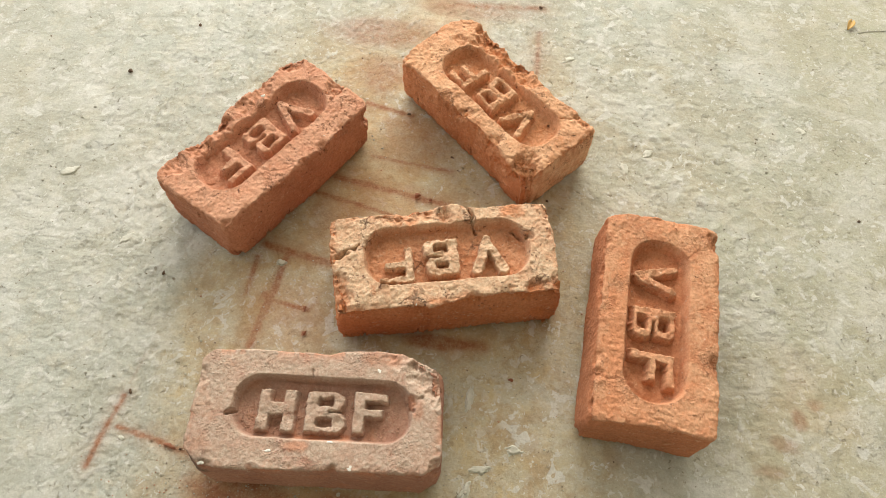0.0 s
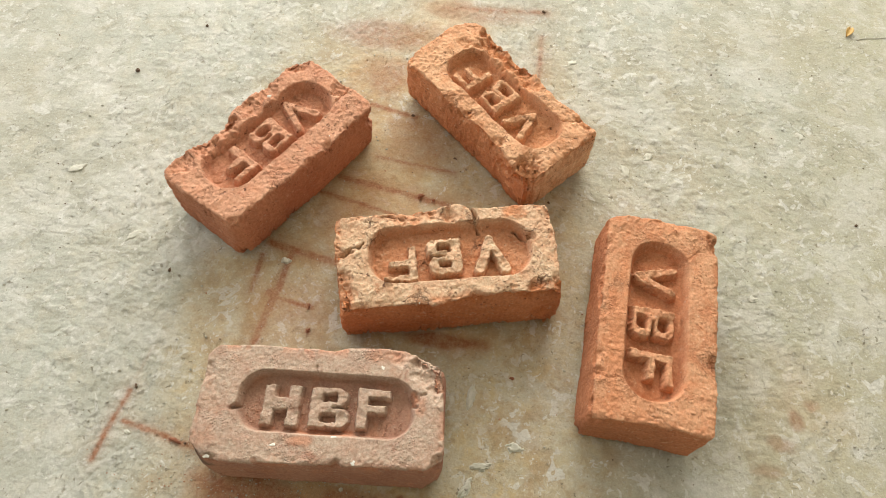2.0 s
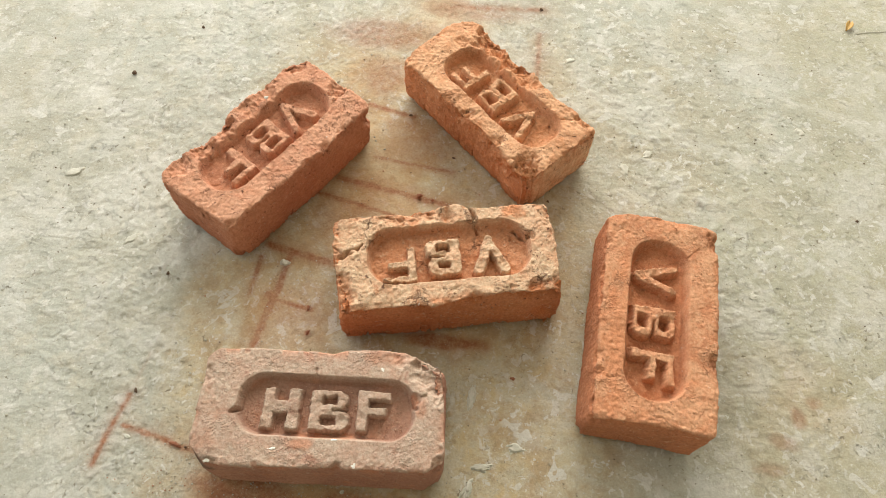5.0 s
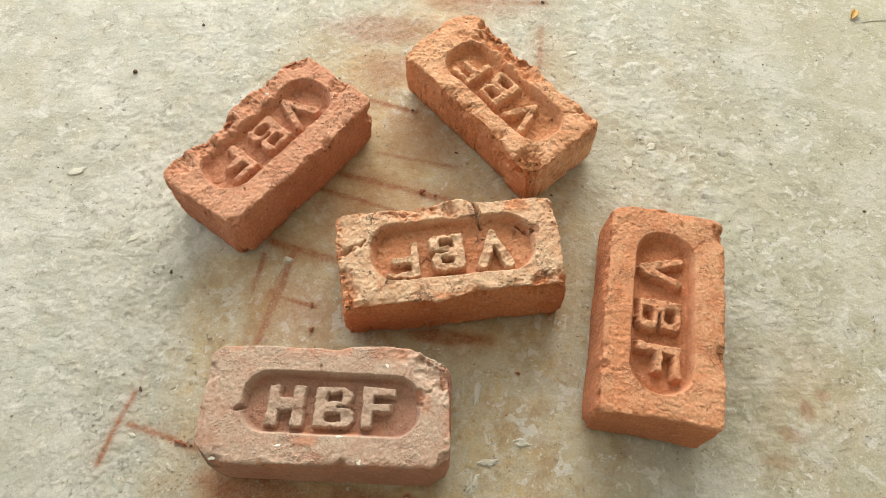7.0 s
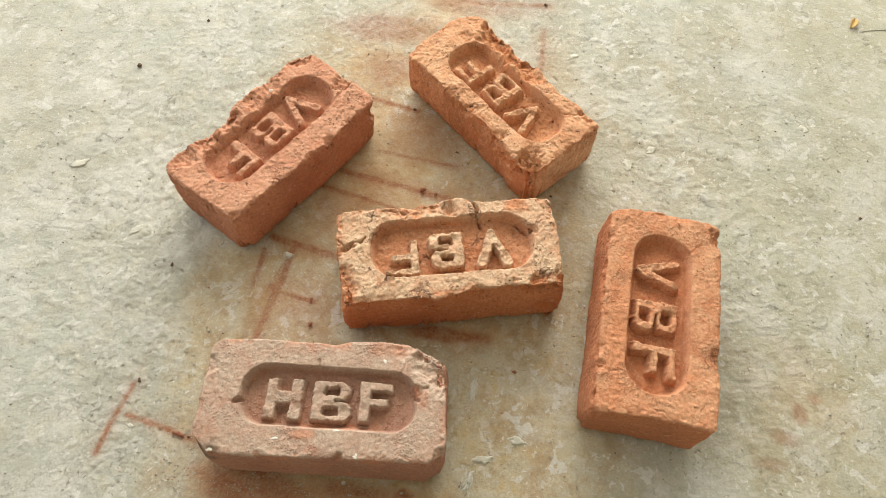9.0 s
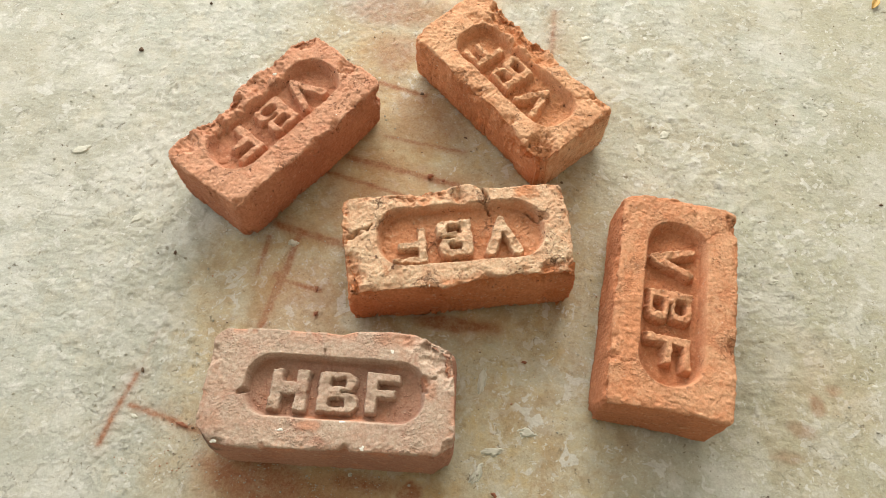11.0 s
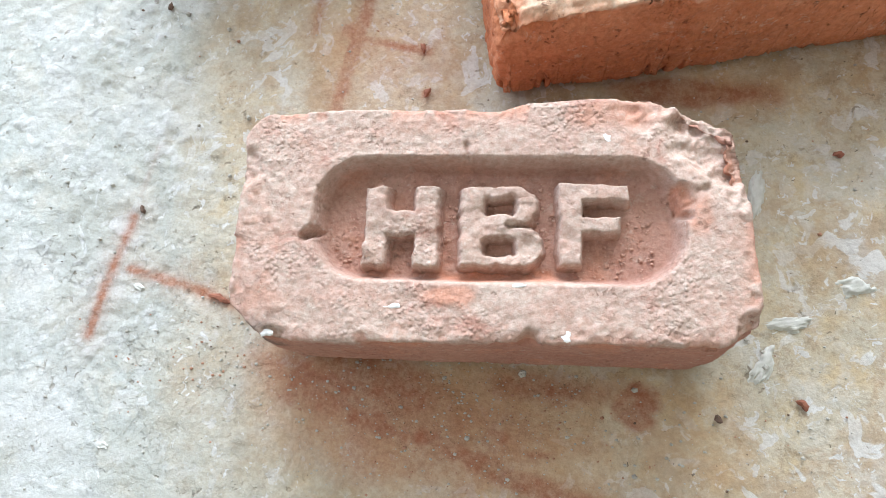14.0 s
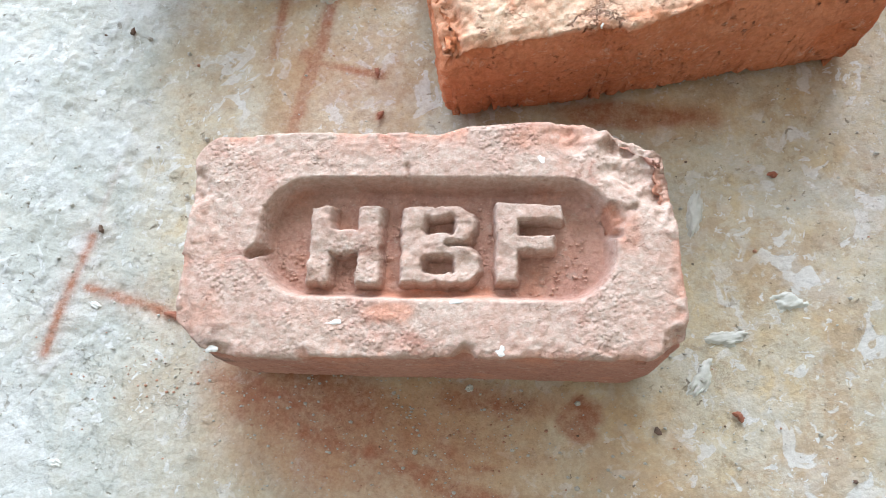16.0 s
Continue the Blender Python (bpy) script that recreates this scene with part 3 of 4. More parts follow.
        q = q - normal * (arris * pit * (0.0016 + 0.0016 * np.abs(noise3(p, 0.0028, s + 86))) * self.rough)[:, None]
        fresh = np.maximum(fresh, 0.75 * arris * pit)
        q[:, 2] = np.maximum(q[:, 2], 0.0)
        q[-len(ring):, 2] = 0.0
        n, base = len(ring), nx * ny
        upper = ring
        for k in range(rows):
            lower = base + k * n + np.arange(n)
            quad = np.stack([upper, lower, np.roll(lower, -1), np.roll(upper, -1)], 1)
            faces += [tuple(f) for f in quad.tolist()]
            upper = lower
        faces.append(tuple(upper[::-1].tolist()))
        lying = np.concatenate([np.full(base, 1.0), np.tile(np.where(out[:, 0] < -0.6, self.end_film, 0.16), rows)])
        lying[ring] = 0.5
        # colour turns darker and redder with depth in the frog
        lying[:base] *= 1 - 0.62 * np.clip(self.frog_depth(x, y) / self.depth, 0, 1)
        dust = np.clip(self.dust * lying * (1 - 0.8 * fresh), 0, 1)
        fresh = np.maximum(fresh, self.spots(p, self.freshes))
        dust *= 1 - 0.75 * self.spots(p, self.freshes)
        return mesh_from("brick_body", q, faces, {"dust": dust, "fresh": fresh, "soot": self.spots(p, self.soots)})

    def letter(self, char, cx, cy, w, h, s, rise, turn=0.0, cell=0.0006, slope=0.0022, worn=1.0):
        pad = 0.004
        nx, ny = int((w + 2 * pad) / cell), int((h + 2 * pad) / cell)
        a, b = [m.ravel() for m in np.meshgrid(np.linspace(-w / 2 - pad, w / 2 + pad, nx), np.linspace(-h / 2 - pad, h / 2 + pad, ny))]
        c, sn = math.cos(radians(turn)), math.sin(radians(turn))
        x, y = cx + a * c - b * sn, cy + a * sn + b * c
        d = letter_sdf(char, a, b, w, h, s) + worn * (0.0011 * clouds(x, y, 0.010, self.seed + 31, 3) + 0.0005 * clouds(x, y, 0.003, self.seed + 35, 2))
        up = step(slope * 0.5, -slope, d)
        z = self.top(x, y) + rise * up * (1 + 0.16 * worn * clouds(x, y, 0.012, self.seed + 38, 3)) - 0.0016 * (1 - up)
        p = np.stack([x, y, z], 1)
        normal = np.tile((0.0, 0.0, 1.0), (len(p), 1))
        q, fresh = self.worn(p, normal)
        faces = sheet_faces(nx, ny)
        faces = faces[(up[faces] > 0.002).any(1)]
        used, inverse = np.unique(faces, return_inverse=True)
        # paler on the letter's top, darker towards its foot
        dust = np.clip(1.15 * self.dust * (0.35 + 0.65 * up), 0, 1)
        return mesh_from("letter", q[used], inverse.reshape(-1, 4), {"dust": dust[used], "fresh": fresh[used], "soot": 0 * dust[used]})


def lay_brick(shape, material, letters, place, turn, label, cell=0.0008):
    thing = tagged(new("brick"), label, "brick", "bricks on the floor")
    thing.matrix_world = pose(*place, 0, 0, turn)
    part("brick_body", shape.body(cell), material, thing)
    for row in letters:
        part("raised_letter", shape.letter(*row), material, thing, "raised moulded clay letter in the frog")
    return thing


RED = clay("brick_red", (0.521, 0.227, 0.133), (0.437, 0.171, 0.098), (0.605, 0.276, 0.162), (0.687, 0.420, 0.295), 0.60, 0.42)
ORANGE = clay("brick_orange", (0.590, 0.262, 0.130), (0.490, 0.190, 0.085), (0.636, 0.262, 0.120), (0.777, 0.537, 0.358), 0.50, 0.42)
TAN = clay("brick_tan", (0.560, 0.200, 0.082), (0.480, 0.152, 0.055), (0.557, 0.193, 0.074), (0.660, 0.520, 0.375), 1.0, 0.66)
DEEP = clay("brick_deep", (0.540, 0.205, 0.100), (0.428, 0.164, 0.082), (0.583, 0.242, 0.122), (0.680, 0.431, 0.271), 0.35, 0.25, porous=0.5)
ASHY = clay("brick_ashy", (0.428, 0.207, 0.141), (0.363, 0.164, 0.113), (0.527, 0.220, 0.122), (0.515, 0.428, 0.352), 0.12, 0.66, porous=0.3)

# places on each brick are in metres from its centre; chips: place, radius, depth, how fresh; cracks: from, to, half width, depth
SOFT = (0, 0.0006, 0.0032, 1.5)
CRISP = (0, 0.0006, 0.0018, 1.9)

lay_brick(Brick(11, (-0.1125, 0.110, -0.059, 0.0555), 0.070, 0.013, 0.0035, (-0.0035, -0.008, 0.088, 0.032, 0.028), 0.015, 0.007, (0.001, 0.004, 0, 0.001), 1.15,
                {"-y": [(-113, -2), (-92, 6), (-67, 0), (-40, 6), (-1, 6), (10, 2), (24, -3), (40, -2), (62, 1), (86, 1), (112, -3)],
                 "+y": [(-102, 1), (-23, 0), (27, -2), (82, -6), (106, -4)], "+x": [(-56, 2), (3, 0), (52, -3)], "-x": [(-57, 1), (-14, 4), (-1, -1), (24, 1), (52, 0)]},
                [(-0.1025, 0.0090, 0.070, 0.011, 0.004, 0.3), (-0.0425, -0.0550, 0.070, 0.017, 0.003, 0.4), (-0.0175, -0.0500, 0.070, 0.014, 0.003, 0.4), (0.0205, -0.0530, 0.070, 0.018, 0.006, 0.5),
                 (0.0535, -0.0490, 0.070, 0.019, 0.005, 0.5), (-0.0995, -0.0570, 0.070, 0.014, 0.004, 0.3), (0.0855, -0.0500, 0.070, 0.016, 0.003, 0.3), (-0.1075, 0.0570, 0.045, 0.012, 0.004, 0.2),
                 (-0.0335, 0.0580, 0.066, 0.010, 0.004, 0.4), (-0.0055, 0.0580, 0.068, 0.009, 0.003, 0.4), (-0.0695, 0.0570, 0.064, 0.010, 0.003, 0.3), (0.1055, 0.0500, 0.070, 0.010, 0.003, 0.3)],
                [(-0.1155, 0.0150, -0.0875, 0.0190, 0.0018, 0.006), (0.0585, -0.0390, 0.0305, -0.0470, 0.0010, 0.003), (0.0905, -0.0250, 0.0705, -0.0070, 0.0009, 0.0012)], 0.65),
          RED, [("V", -0.047, -0.009, 0.041, 0.044, 0.0125, 0.010, *SOFT), ("B", -0.003, -0.007, 0.040, 0.044, 0.0125, 0.011, *SOFT),
                ("F", 0.048, -0.007, 0.036, 0.044, 0.013, 0.011, *SOFT)],
          (-0.0285, 0.1185, 0), 238, "worn red clay brick with a crumbled long rim")
lay_brick(Brick(23, (-0.112, 0.122, -0.0595, 0.051), 0.070, 0.008, 0.003, (-0.001, -0.004, 0.087, 0.032, 0.028), 0.015, 0.006, (0.001, 0, 0, -0.002), 1.25,
                {"+y": [(-82, 3), (-57, -2), (-26, -3), (20, 1), (52, 0), (85, -1), (116, 3)], "+x": [(-59, -4), (-28, 5), (2, 2), (30, 0), (53, -4)],
                 "-y": [(-113, -3), (-94, 0), (-67, -1), (-47, -5), (-20, -3), (2, 4), (36, -1), (63, 3), (98, 6), (118, 0)], "-x": [(-50, 0), (-7, -2), (27, 0), (41, -4), (51, -16)]},
                [(0.0750, -0.0560, 0.070, 0.022, 0.006, 0.8), (0.0330, -0.0490, 0.070, 0.020, 0.007, 0.9), (0.0090, -0.0470, 0.070, 0.017, 0.006, 0.8), (-0.0130, -0.0460, 0.070, 0.013, 0.004, 0.6),
                 (0.0310, 0.0530, 0.068, 0.010, 0.003, 0.5), (0.0050, 0.0500, 0.068, 0.011, 0.003, 0.5), (-0.0470, 0.0500, 0.066, 0.013, 0.004, 0.6), (-0.1000, 0.0480, 0.060, 0.024, 0.007, 0.8),
                 (-0.1140, -0.0060, 0.067, 0.009, 0.003, 0.4), (-0.1150, -0.0400, 0.066, 0.010, 0.003, 0.4), (0.1170, 0.0510, 0.066, 0.012, 0.003, 0.3), (-0.0650, 0.0510, 0.045, 0.010, 0.002, 0.4),
                 (0.0950, -0.0240, 0.070, 0.010, 0.002, 0.4), (-0.0900, -0.0580, 0.070, 0.012, 0.003, 0.4)],
                [(-0.0690, -0.0340, -0.0900, -0.0600, 0.0010, 0.003), (0.0450, 0.0520, 0.0350, 0.0400, 0.0010, 0.002)], 0.62, end_film=1.8),
          ORANGE, [("V", -0.043, -0.001, 0.038, 0.043, 0.011, 0.0115, *SOFT), ("B", 0.004, -0.003, 0.038, 0.045, 0.0115, 0.0125, *SOFT),
                   ("F", 0.049, 0.001, 0.035, 0.043, 0.0115, 0.0125, *SOFT)],
          (0.225, 0.216, 0), 135.5, "orange clay brick with a pale end and broken rim")
lay_brick(Brick(37, (-0.115, 0.113, -0.056, 0.054), 0.070, 0.006, 0.0022, (-0.004, -0.006, 0.086, 0.034, 0.030), 0.015, 0.005, (0.004, 0.003, 0, 0.004), 1.2,
                {"-y": [(-116, -5), (-112, -2), (-76, 0), (-45, -2), (-33, 1), (-15, 6), (9, 4), (34, 1), (58, 1), (82, -1), (115, -3)],
                 "-x": [(-49, 1), (-13, 2), (20, -1), (42, -3)], "+x": [(-51, 2), (-11, 2), (18, 0), (48, -2)],
                 "+y": [(-111, -8), (-76, -7), (-36, -7), (-19, -6), (-1, -2), (21, 1), (29, -2), (54, -3), (110, -3)]},
                [(0.0480, -0.0520, 0.070, 0.016, 0.003, 0.5), (0.0130, -0.0560, 0.070, 0.016, 0.003, 0.4), (0.0290, -0.0480, 0.070, 0.012, 0.002, 0.6), (-0.0070, -0.0480, 0.070, 0.012, 0.003, 0.3), (0.1100, 0.0220, 0.068, 0.014, 0.003, 0.6),
                 (0.1050, 0.0360, 0.068, 0.013, 0.003, 0.7), (0.1110, 0.0490, 0.066, 0.013, 0.004, 0.8), (-0.0610, 0.0520, 0.068, 0.014, 0.003, 1.0), (-0.0250, 0.0530, 0.069, 0.013, 0.003, 1.0),
                 (-0.0870, 0.0490, 0.068, 0.015, 0.004, 1.0), (-0.1110, 0.0440, 0.066, 0.014, 0.004, 1.0), (0.0050, 0.0560, 0.068, 0.010, 0.002, 1.0), (-0.0850, -0.0180, 0.070, 0.009, 0.004, 0.5),
                 (-0.0950, 0.0560, 0.030, 0.012, 0.002, 0.5), (0.1170, -0.0360, 0.060, 0.010, 0.003, 0.4)],
                [(0.1190, -0.0030, 0.0850, -0.0190, 0.0023, 0.008), (0.1050, -0.0100, 0.1130, -0.0240, 0.0010, 0.004), (-0.0290, -0.0600, -0.0380, -0.0290, 0.0018, 0.008), (-0.0930, -0.0120, -0.0730, -0.0300, 0.0026, 0.007),
                 (0.0650, -0.0520, 0.0250, -0.0480, 0.0009, 0.003)], 0.95, (), [(-0.0750, -0.0460, 0.070, 0.014, 0.010, 0.9), (0.0170, 0.0490, 0.070, 0.016, 0.006, 0.7), (-0.0150, 0.0480, 0.070, 0.014, 0.004, 0.5)]),
          TAN, [("V", -0.046, 0.000, 0.039, 0.042, 0.0118, 0.012, *CRISP), ("B", 0.003, -0.001, 0.037, 0.042, 0.0122, 0.012, *CRISP),
                ("F", 0.049, 0.004, 0.036, 0.042, 0.010, 0.012, *CRISP)],
          (0.1855, -0.0045, 0), 192.3, "orange clay brick with a tan dusty cracked top")
lay_brick(Brick(41, (-0.115, 0.109, -0.057, 0.060), 0.070, 0.007, 0.0028, (-0.001, 0.0, 0.087, 0.031, 0.029), 0.015, 0.006, (0.001, 0.006, 0.002, 0.0), 0.8,
                {"-x": [(-58, -8), (-37, -1), (-8, 2), (17, 0), (47, 1), (57, -2)], "+y": [(-108, -1), (-55, 1), (104, -1)],
                 "-y": [(-105, 1), (10, 0), (113, -2)], "+x": [(-57, 5), (-37, 3), (-1, 0), (48, -1)]},
                [(-0.0740, -0.0600, 0.066, 0.009, 0.003, 0.6), (-0.0430, -0.0590, 0.064, 0.008, 0.003, 0.5), (-0.0260, -0.0590, 0.063, 0.010, 0.003, 0.7), (-0.0080, -0.0580, 0.064, 0.008, 0.003, 0.6),
                 (0.0520, -0.0560, 0.064, 0.008, 0.003, 0.5), (0.0960, -0.0540, 0.062, 0.008, 0.004, 0.6), (0.0690, -0.0550, 0.068, 0.007, 0.002, 0.4), (-0.0970, 0.0580, 0.068, 0.012, 0.003, 0.2),
                 (0.1150, -0.0520, 0.060, 0.010, 0.004, 0.5), (0.0370, 0.0600, 0.066, 0.012, 0.003, 0.0)],
                [(-0.0630, 0.0080, -0.0960, 0.0590, 0.0008, 0.0012), (0.0670, -0.0580, 0.0710, -0.0280, 0.0008, 0.0012), (0.0950, -0.0020, 0.1110, 0.0260, 0.0009, 0.0012), (-0.0910, -0.0540, -0.0890, -0.0280, 0.0007, 0.0012),
                 (-0.1110, 0.0040, -0.0910, 0.0220, 0.0008, 0.0012)], 0.68, [(0.0420, 0.0600, 0.066, 0.009, 0.006, 0.6)], [(0.0270, -0.0380, 0.070, 0.090, 0.012, 0.8), (0.0970, -0.0180, 0.070, 0.020, 0.020, 0.4)]),
          DEEP, [("V", -0.045, -0.004, 0.039, 0.046, 0.012, 0.012, *SOFT), ("B", 0.005, -0.003, 0.036, 0.046, 0.013, 0.012, *SOFT),
                 ("F", 0.051, -0.002, 0.036, 0.046, 0.013, 0.012, *SOFT)],
          (0.401, -0.047, 0), -96.1, "smooth deep-orange clay brick with a dark spot on its rim")
lay_brick(Brick(53, (-0.1125, 0.111, -0.0535, 0.052), 0.070, 0.015, 0.0028, (0.003, 0.0, 0.081, 0.0285, 0.024), 0.014, 0.0055, (0.004, 0.003, 0.007, 0), 0.60,
                {"+y": [(-112, -3), (-71, -1), (-17, 0), (4, -1), (14, 2), (35, 4), (57, 5), (70, 5), (78, 1), (85, -1), (101, -7)], "+x": [(-51, -2), (-45, 2), (-31, 2), (-9, 0), (11, -1), (37, -4)],
                 "-y": [(-112, -8), (-106, -3), (-98, 0), (-88, 2), (-63, 2), (22, 0), (92, -1), (109, -4)], "-x": [(-53, -4), (-46, -1), (-40, 0), (18, 0), (30, 1)]},
                [(0.1005, 0.0430, 0.070, 0.027, 0.0030, 0.0), (0.0930, 0.0340, 0.070, 0.008, 0.0016, 0.0), (0.0880, 0.0460, 0.070, 0.007, 0.0016, 0.1), (0.1075, 0.0230, 0.068, 0.018, 0.002, 0.0), (-0.1165, 0.0240, 0.066, 0.013, 0.002, 0.0), (0.0185, -0.0525, 0.067, 0.0058, 0.008, 1.0),
                 (0.0825, 0.0110, 0.066, 0.008, 0.004, 0.9), (0.1115, -0.0450, 0.066, 0.010, 0.003, 0.1), (-0.0915, -0.0550, 0.067, 0.009, 0.002, 0.0), (0.0685, 0.0570, 0.068, 0.016, 0.002, 0.5)],
                [(-0.0785, 0.0150, -0.0745, 0.0070, 0.0010, 0.003), (-0.0105, 0.0330, -0.0045, 0.0250, 0.0010, 0.002)], 0.95,
                [(-0.1100, -0.0480, 0.046, 0.020, 0.012, 0.9)], [(-0.0145, -0.0340, 0.070, 0.016, 0.005, 0.8), (0.0535, 0.0490, 0.070, 0.028, 0.008, 0.6), (0.0905, 0.0030, 0.070, 0.006, 0.010, 0.6), (-0.0265, 0.0430, 0.070, 0.030, 0.005, 0.3), (-0.1015, -0.0370, 0.070, 0.012, 0.009, 0.4),
                     (0.0035, -0.0240, 0.060, 0.040, 0.004, 0.9)],
                hollows=[(-0.066, 0.000, -0.081, -0.009, 0.0058), (0.070, 0.006, 0.085, 0.003, 0.006)], foot=0.004),
          ASHY, [("H", -0.039, -0.0025, 0.036, 0.039, 0.0130, 0.0095, 0, 0.0006, 0.0024, 1.5), ("B", 0.0055, -0.002, 0.038, 0.039, 0.0130, 0.0095, 0, 0.0006, 0.0026, 1.8),
                 ("F", 0.046, -0.001, 0.032, 0.039, 0.012, 0.0100, 0, 0.0006, 0.0020, 0.9)],
          (0.089, -0.1705, 0), 2.9, "ashy pinkish clay brick with white flecks and a broken corner", 0.0007)


# ---- small loose things ----
def lump(name, place, size, flat, material, label, category, seed, turn=0.0, group=""):
    """An uneven crumb or flake lying at a place; size: half length, half width; flat: half thickness."""
    rng = np.random.RandomState(seed)
    bm = bmesh.new()
    bmesh.ops.create_icosphere(bm, subdivisions=2, radius=1)
    for v in bm.verts:
        a = math.atan2(v.co.y, v.co.x)
        r = 1 + 0.22 * math.sin(2 * a + seed) + 0.16 * math.sin(3 * a + 2.1 * seed) + 0.10 * math.sin(5 * a + 3.7 * seed)
        j = 1 + rng.uniform(-0.25, 0.2)
        v.co = Vector((v.co.x * r * size[0] * j, v.co.y * r * size[1] * j, max(-0.55, min(0.8, v.co.z * j)) * flat))
    low = min(v.co.z for v in bm.verts)
    for v in bm.verts:
        v.co.z -= low
    me = bpy.data.meshes.new(name)
    bm.to_mesh(me)
    bm.free()
    me.materials.append(material)
    ob = tagged(new(name, me), label, category, group)
    ob.matrix_world = pose(*place, 0, 0, turn)
    return ob


# lime flecks stuck on the bricks
for k, (x, y, z, a, b, turn) in enumerate([(0.1250, -0.2180, 0.0690, 0.0042, 0.0028, -20), (-0.0030, -0.2270, 0.0680, 0.0036, 0.0022, -30), (0.1040, -0.1990, 0.0692, 0.0042, 0.0016, 5), (0.0520, -0.2115, 0.0692, 0.0040, 0.0020, 10),
                                           (0.1380, -0.1310, 0.0692, 0.0026, 0.0030, 0), (-0.0460, 0.1790, 0.0685, 0.0030, 0.0024, 60), (0.0350, 0.1310, 0.0685, 0.0018, 0.0022, 30),
                                           (0.1380, -0.0600, 0.0685, 0.0020, 0.0026, 0), (0.1640, -0.0590, 0.0685, 0.0018, 0.0030, 10)]):
    lump("lime_fleck", (x, y, z - 0.0006), (0.85 * a, 0.85 * b), 0.0012, LIME, "small white lime fleck", "lime fleck", 5 + k, turn, "lime flecks")
# thin ragged crusts of old mortar on the floor
def crust(place, half, turn, seed):
    n = 44
    u, v = [m.ravel() for m in np.meshgrid(np.linspace(-1.5, 1.5, n), np.linspace(-1.5, 1.5, n))]
    x, y = u * half[0], v * half[1]
    body = 1 - np.hypot(u, v) + 0.75 * clouds(u, v, 0.9, seed, 4, 0.65)
    up = step(0.0, 0.45, body)
    z = -0.0008 + up * (0.0010 + 0.0009 * clouds(u, v, 0.5, seed + 9, 3)) - 0.0012 * (1 - up)
    faces = sheet_faces(n, n)
    faces = faces[(up[faces] > 0.01).any(1)]
    used, inverse = np.unique(faces, return_inverse=True)
    me = mesh_from("mortar_flake", np.stack([x, y, z], 1)[used], inverse.reshape(-1, 4))
    me.materials.append(CRUST)
    ob = tagged(new("mortar_flake", me), "thin pale crust of mortar on the cement floor", "mortar flake", "mortar flakes")
    ob.matrix_world = pose(*place, 0, 0, turn)


for k, (x, y, a, b, turn) in enumerate([(0.230, -0.217, 0.011, 0.005, 60), (0.274, -0.174, 0.010, 0.006, 15), (0.242, -0.197, 0.010, 0.004, 10), (0.110, -0.2335, 0.0026, 0.0030, 10), (-0.108, -0.205, 0.0055, 0.0030, -15),
                                        (0.426, 0.209, 0.009, 0.007, 40), (0.396, 0.179, 0.007, 0.014, 10), (-0.178, 0.011, 0.010, 0.005, 50), (0.227, -0.130, 0.013, 0.004, 80),
                                        (0.002, 0.001, 0.005, 0.004, 0), (-0.111, -0.292, 0.005, 0.0025, -15), (0.630, 0.272, 0.010, 0.008, 20),
                                        (0.538, 0.021, 0.007, 0.005, 30), (0.323, 0.357, 0.012, 0.005, 30), (-0.276, 0.092, 0.010, 0.006, 30)]):
    crust((x, y, 0.0002), (a, b), turn, 31 + 7 * k)
# dark grit and brick crumbs
for k, (x, y, r) in enumerate([(-0.257, 0.255, 0.0034), (-0.191, 0.35, 0.0024), (-0.123, -0.028, 0.0022), (-0.115, -0.160, 0.0024), (0.283, 0.453, 0.0026), (0.118, 0.231, 0.0024), (0.679, 0.138, 0.0020), (0.207, -0.247, 0.0022),
                               (0.300, 0.120, 0.0018), (0.180, 0.170, 0.0018), (-0.036, -0.209, 0.0030)]):
    lump("pebble", (x, y, -0.0005), (r, r * 0.75), r * 0.8, GRIT, "tiny dark pebble on the cement floor", "pebble", 61 + k, 37 * k, "dark pebbles")
for k, (x, y, r) in enumerate([(0.144, 0.108, 0.0038), (0.045, -0.079, 0.0028), (0.040, -0.051, 0.0026), (0.247, -0.236, 0.0030), (0.268, -0.105, 0.0026), (0.160, 0.104, 0.0024)]):
    lump("brick_crumb", (x, y, -0.0005), (r, r * 0.7), r * 0.7, CRUMB, "small red brick crumb on the cement floor", "brick crumb", 81 + k, 51 * k, "brick crumbs")

lump("brick_crumb", (-0.060, -0.2075, -0.0003), (0.0062, 0.0019), 0.0016, CRUMB, "dark red sliver of brick on the cement floor", "brick crumb", 97, -12, "brick crumbs")


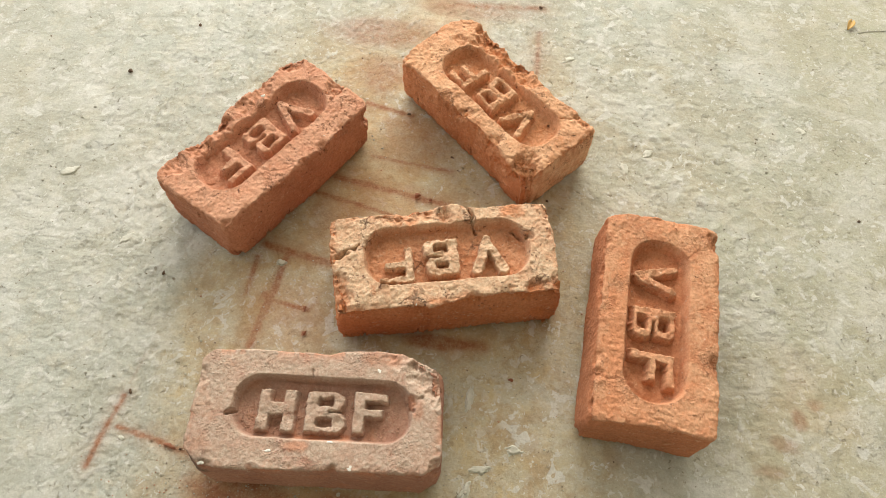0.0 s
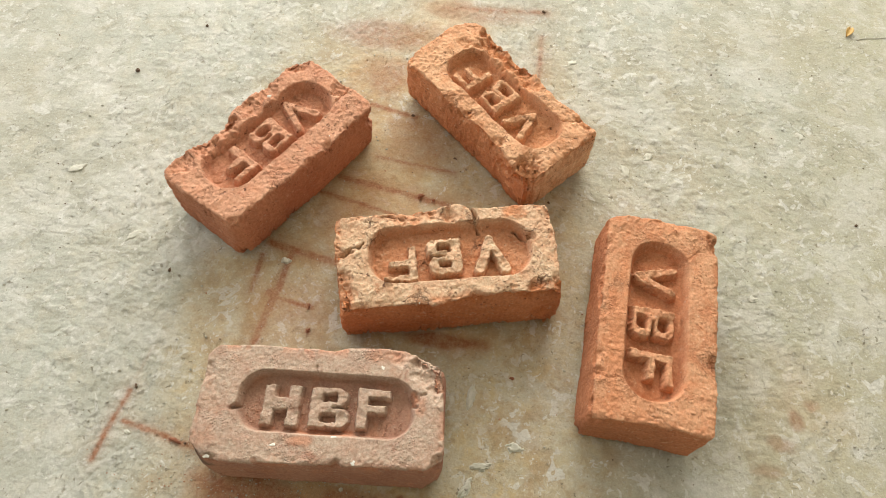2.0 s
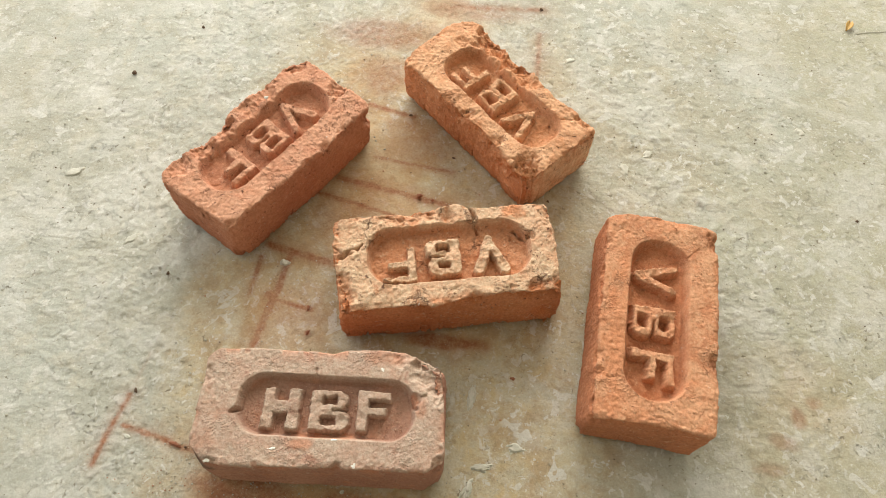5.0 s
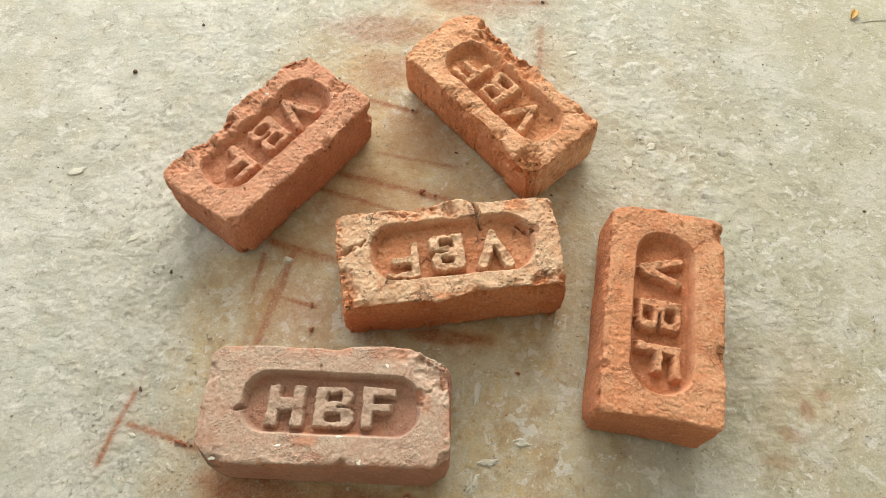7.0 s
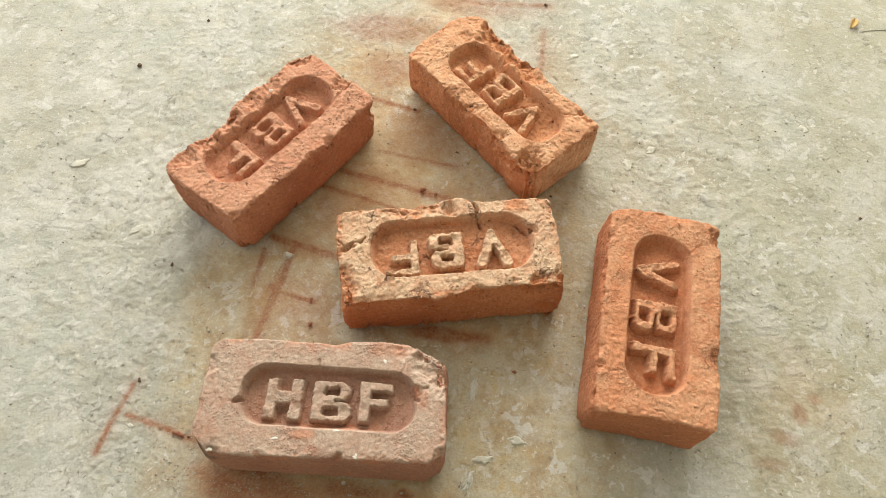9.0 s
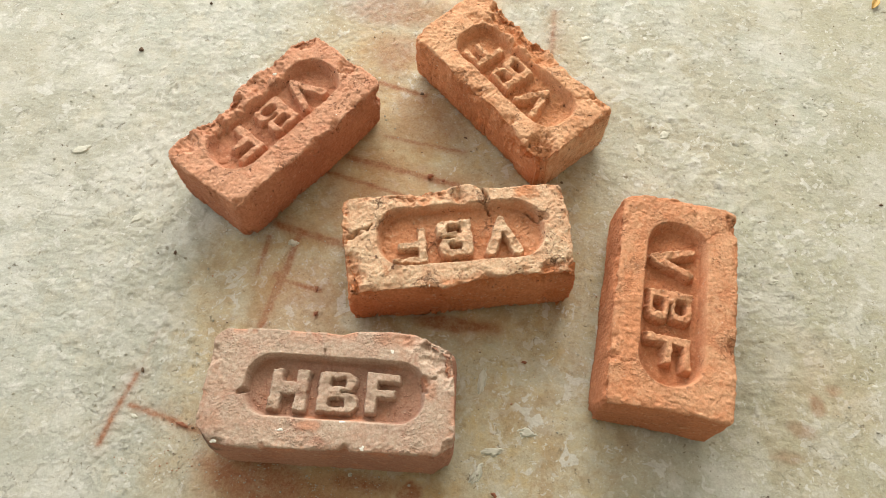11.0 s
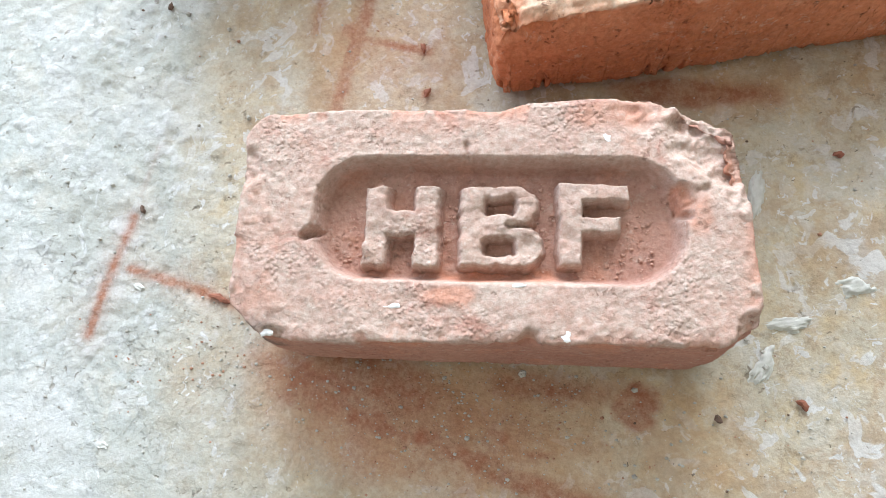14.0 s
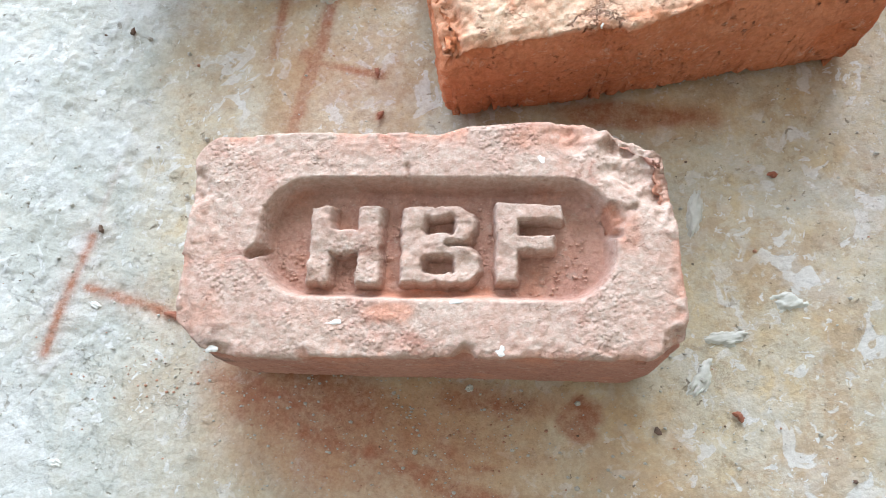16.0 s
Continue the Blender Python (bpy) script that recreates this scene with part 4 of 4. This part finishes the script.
def dry_leaf():
    thing = tagged(new("dry_leaf"), "curled yellow scrap of dry leaf on the floor", "leaf")
    thing.matrix_world = pose(0.737, 0.480, 0.001, 0, 0, 62)
    n, verts = 9, []
    for i in range(n):
        t = i / (n - 1)
        half = 0.0052 * math.sin(math.pi * (0.08 + 0.84 * t)) ** 0.8
        for v in (-1, -0.5, 0, 0.5, 1):
            verts.append((0.022 * (t - 0.5), v * half, 0.0032 * v * v + 0.002 * math.sin(math.pi * t)))
    me = mesh_from("blade", np.array(verts), sheet_faces(5, n))
    blade = part("blade", me, STRAW, thing)
    blade.modifiers.new("thickness", "SOLIDIFY").thickness = 0.0004
    curve = bpy.data.curves.new("straw", "CURVE")
    curve.dimensions, curve.bevel_depth, curve.bevel_resolution = "3D", 0.0004, 2
    line = curve.splines.new("POLY")
    line.points.add(5)
    for i, p in enumerate(line.points):
        p.co = (0.012 * i, 0.0012 * math.sin(i * 1.3), 0.0012, 1)
    curve.materials.append(MORTAR)
    ob = tagged(new("straw", curve), "thin pale bit of straw on the floor", "straw")
    ob.matrix_world = pose(0.746, 0.466, -0.0006, 0, 0, 16)


dry_leaf()


def scatter(name, count, region, sizes, material, label, seed, level=0.0, middle=None):
    """Grit too small to count, as one mesh; middle: a place round which most of it gathers."""
    rng = np.random.RandomState(seed)
    verts, faces = [], []
    x0, x1, y0, y1 = region
    for _ in range(count):
        x, y = rng.uniform(x0, x1), rng.uniform(y0, y1)
        if middle and rng.rand() < 0.7:
            x, y = middle[0] + rng.normal() * middle[2], middle[1] + rng.normal() * middle[3]
        r = rng.uniform(*sizes) * (0.5 + rng.rand() ** 3)
        base, a0 = len(verts), rng.uniform(0, 6.3)
        m = 5
        for rr, z in ((1.0, -0.4), (0.95, 0.35), (0.5, 0.9)):
            for i in range(m):
                a = a0 + 2 * math.pi * i / m
                q = r * rr * rng.uniform(0.7, 1.25)
                verts.append((x + q * math.cos(a) * 1.25, y + q * math.sin(a), level + z * r))
        for ring in range(2):
            for i in range(m):
                b, c = base + ring * m + i, base + ring * m + (i + 1) % m
                faces.append((b, c, c + m, b + m))
        faces.append(tuple(base + 2 * m + i for i in range(m)))
    me = mesh_from(name, verts, faces, smooth=False)
    me.materials.append(material)
    return tagged(new(name, me), label, "grit", kind="stuff")


scatter("pale_grit", 1300, (-0.45, 0.75, -0.34, 0.55), (0.0005, 0.0011), MORTAR, "scattered pale grit on the cement floor", 7)
scatter("fine_grit", 1900, (-0.22, 0.36, -0.34, 0.02), (0.0003, 0.0007), MORTAR, "fine pale grit on the cement floor", 9, -0.0006, (0.02, -0.25, 0.10, 0.03))
scatter("brick_grit", 700, (-0.10, 0.36, -0.32, 0.40), (0.0003, 0.0007), DULL, "scattered red brick grit on the cement floor", 13, -0.0006, (0.03, -0.245, 0.08, 0.022))
scatter("dark_grit", 320, (-0.45, 0.75, -0.34, 0.55), (0.0004, 0.0009), GRIT, "scattered dark grit on the cement floor", 17)
scatter("frog_crumbs", 420, (0.020, 0.162, -0.193, -0.148), (0.0004, 0.0009), ASHY_CRUMB, "dusty clay crumbs lying in the hollow of a brick", 19, 0.0562)
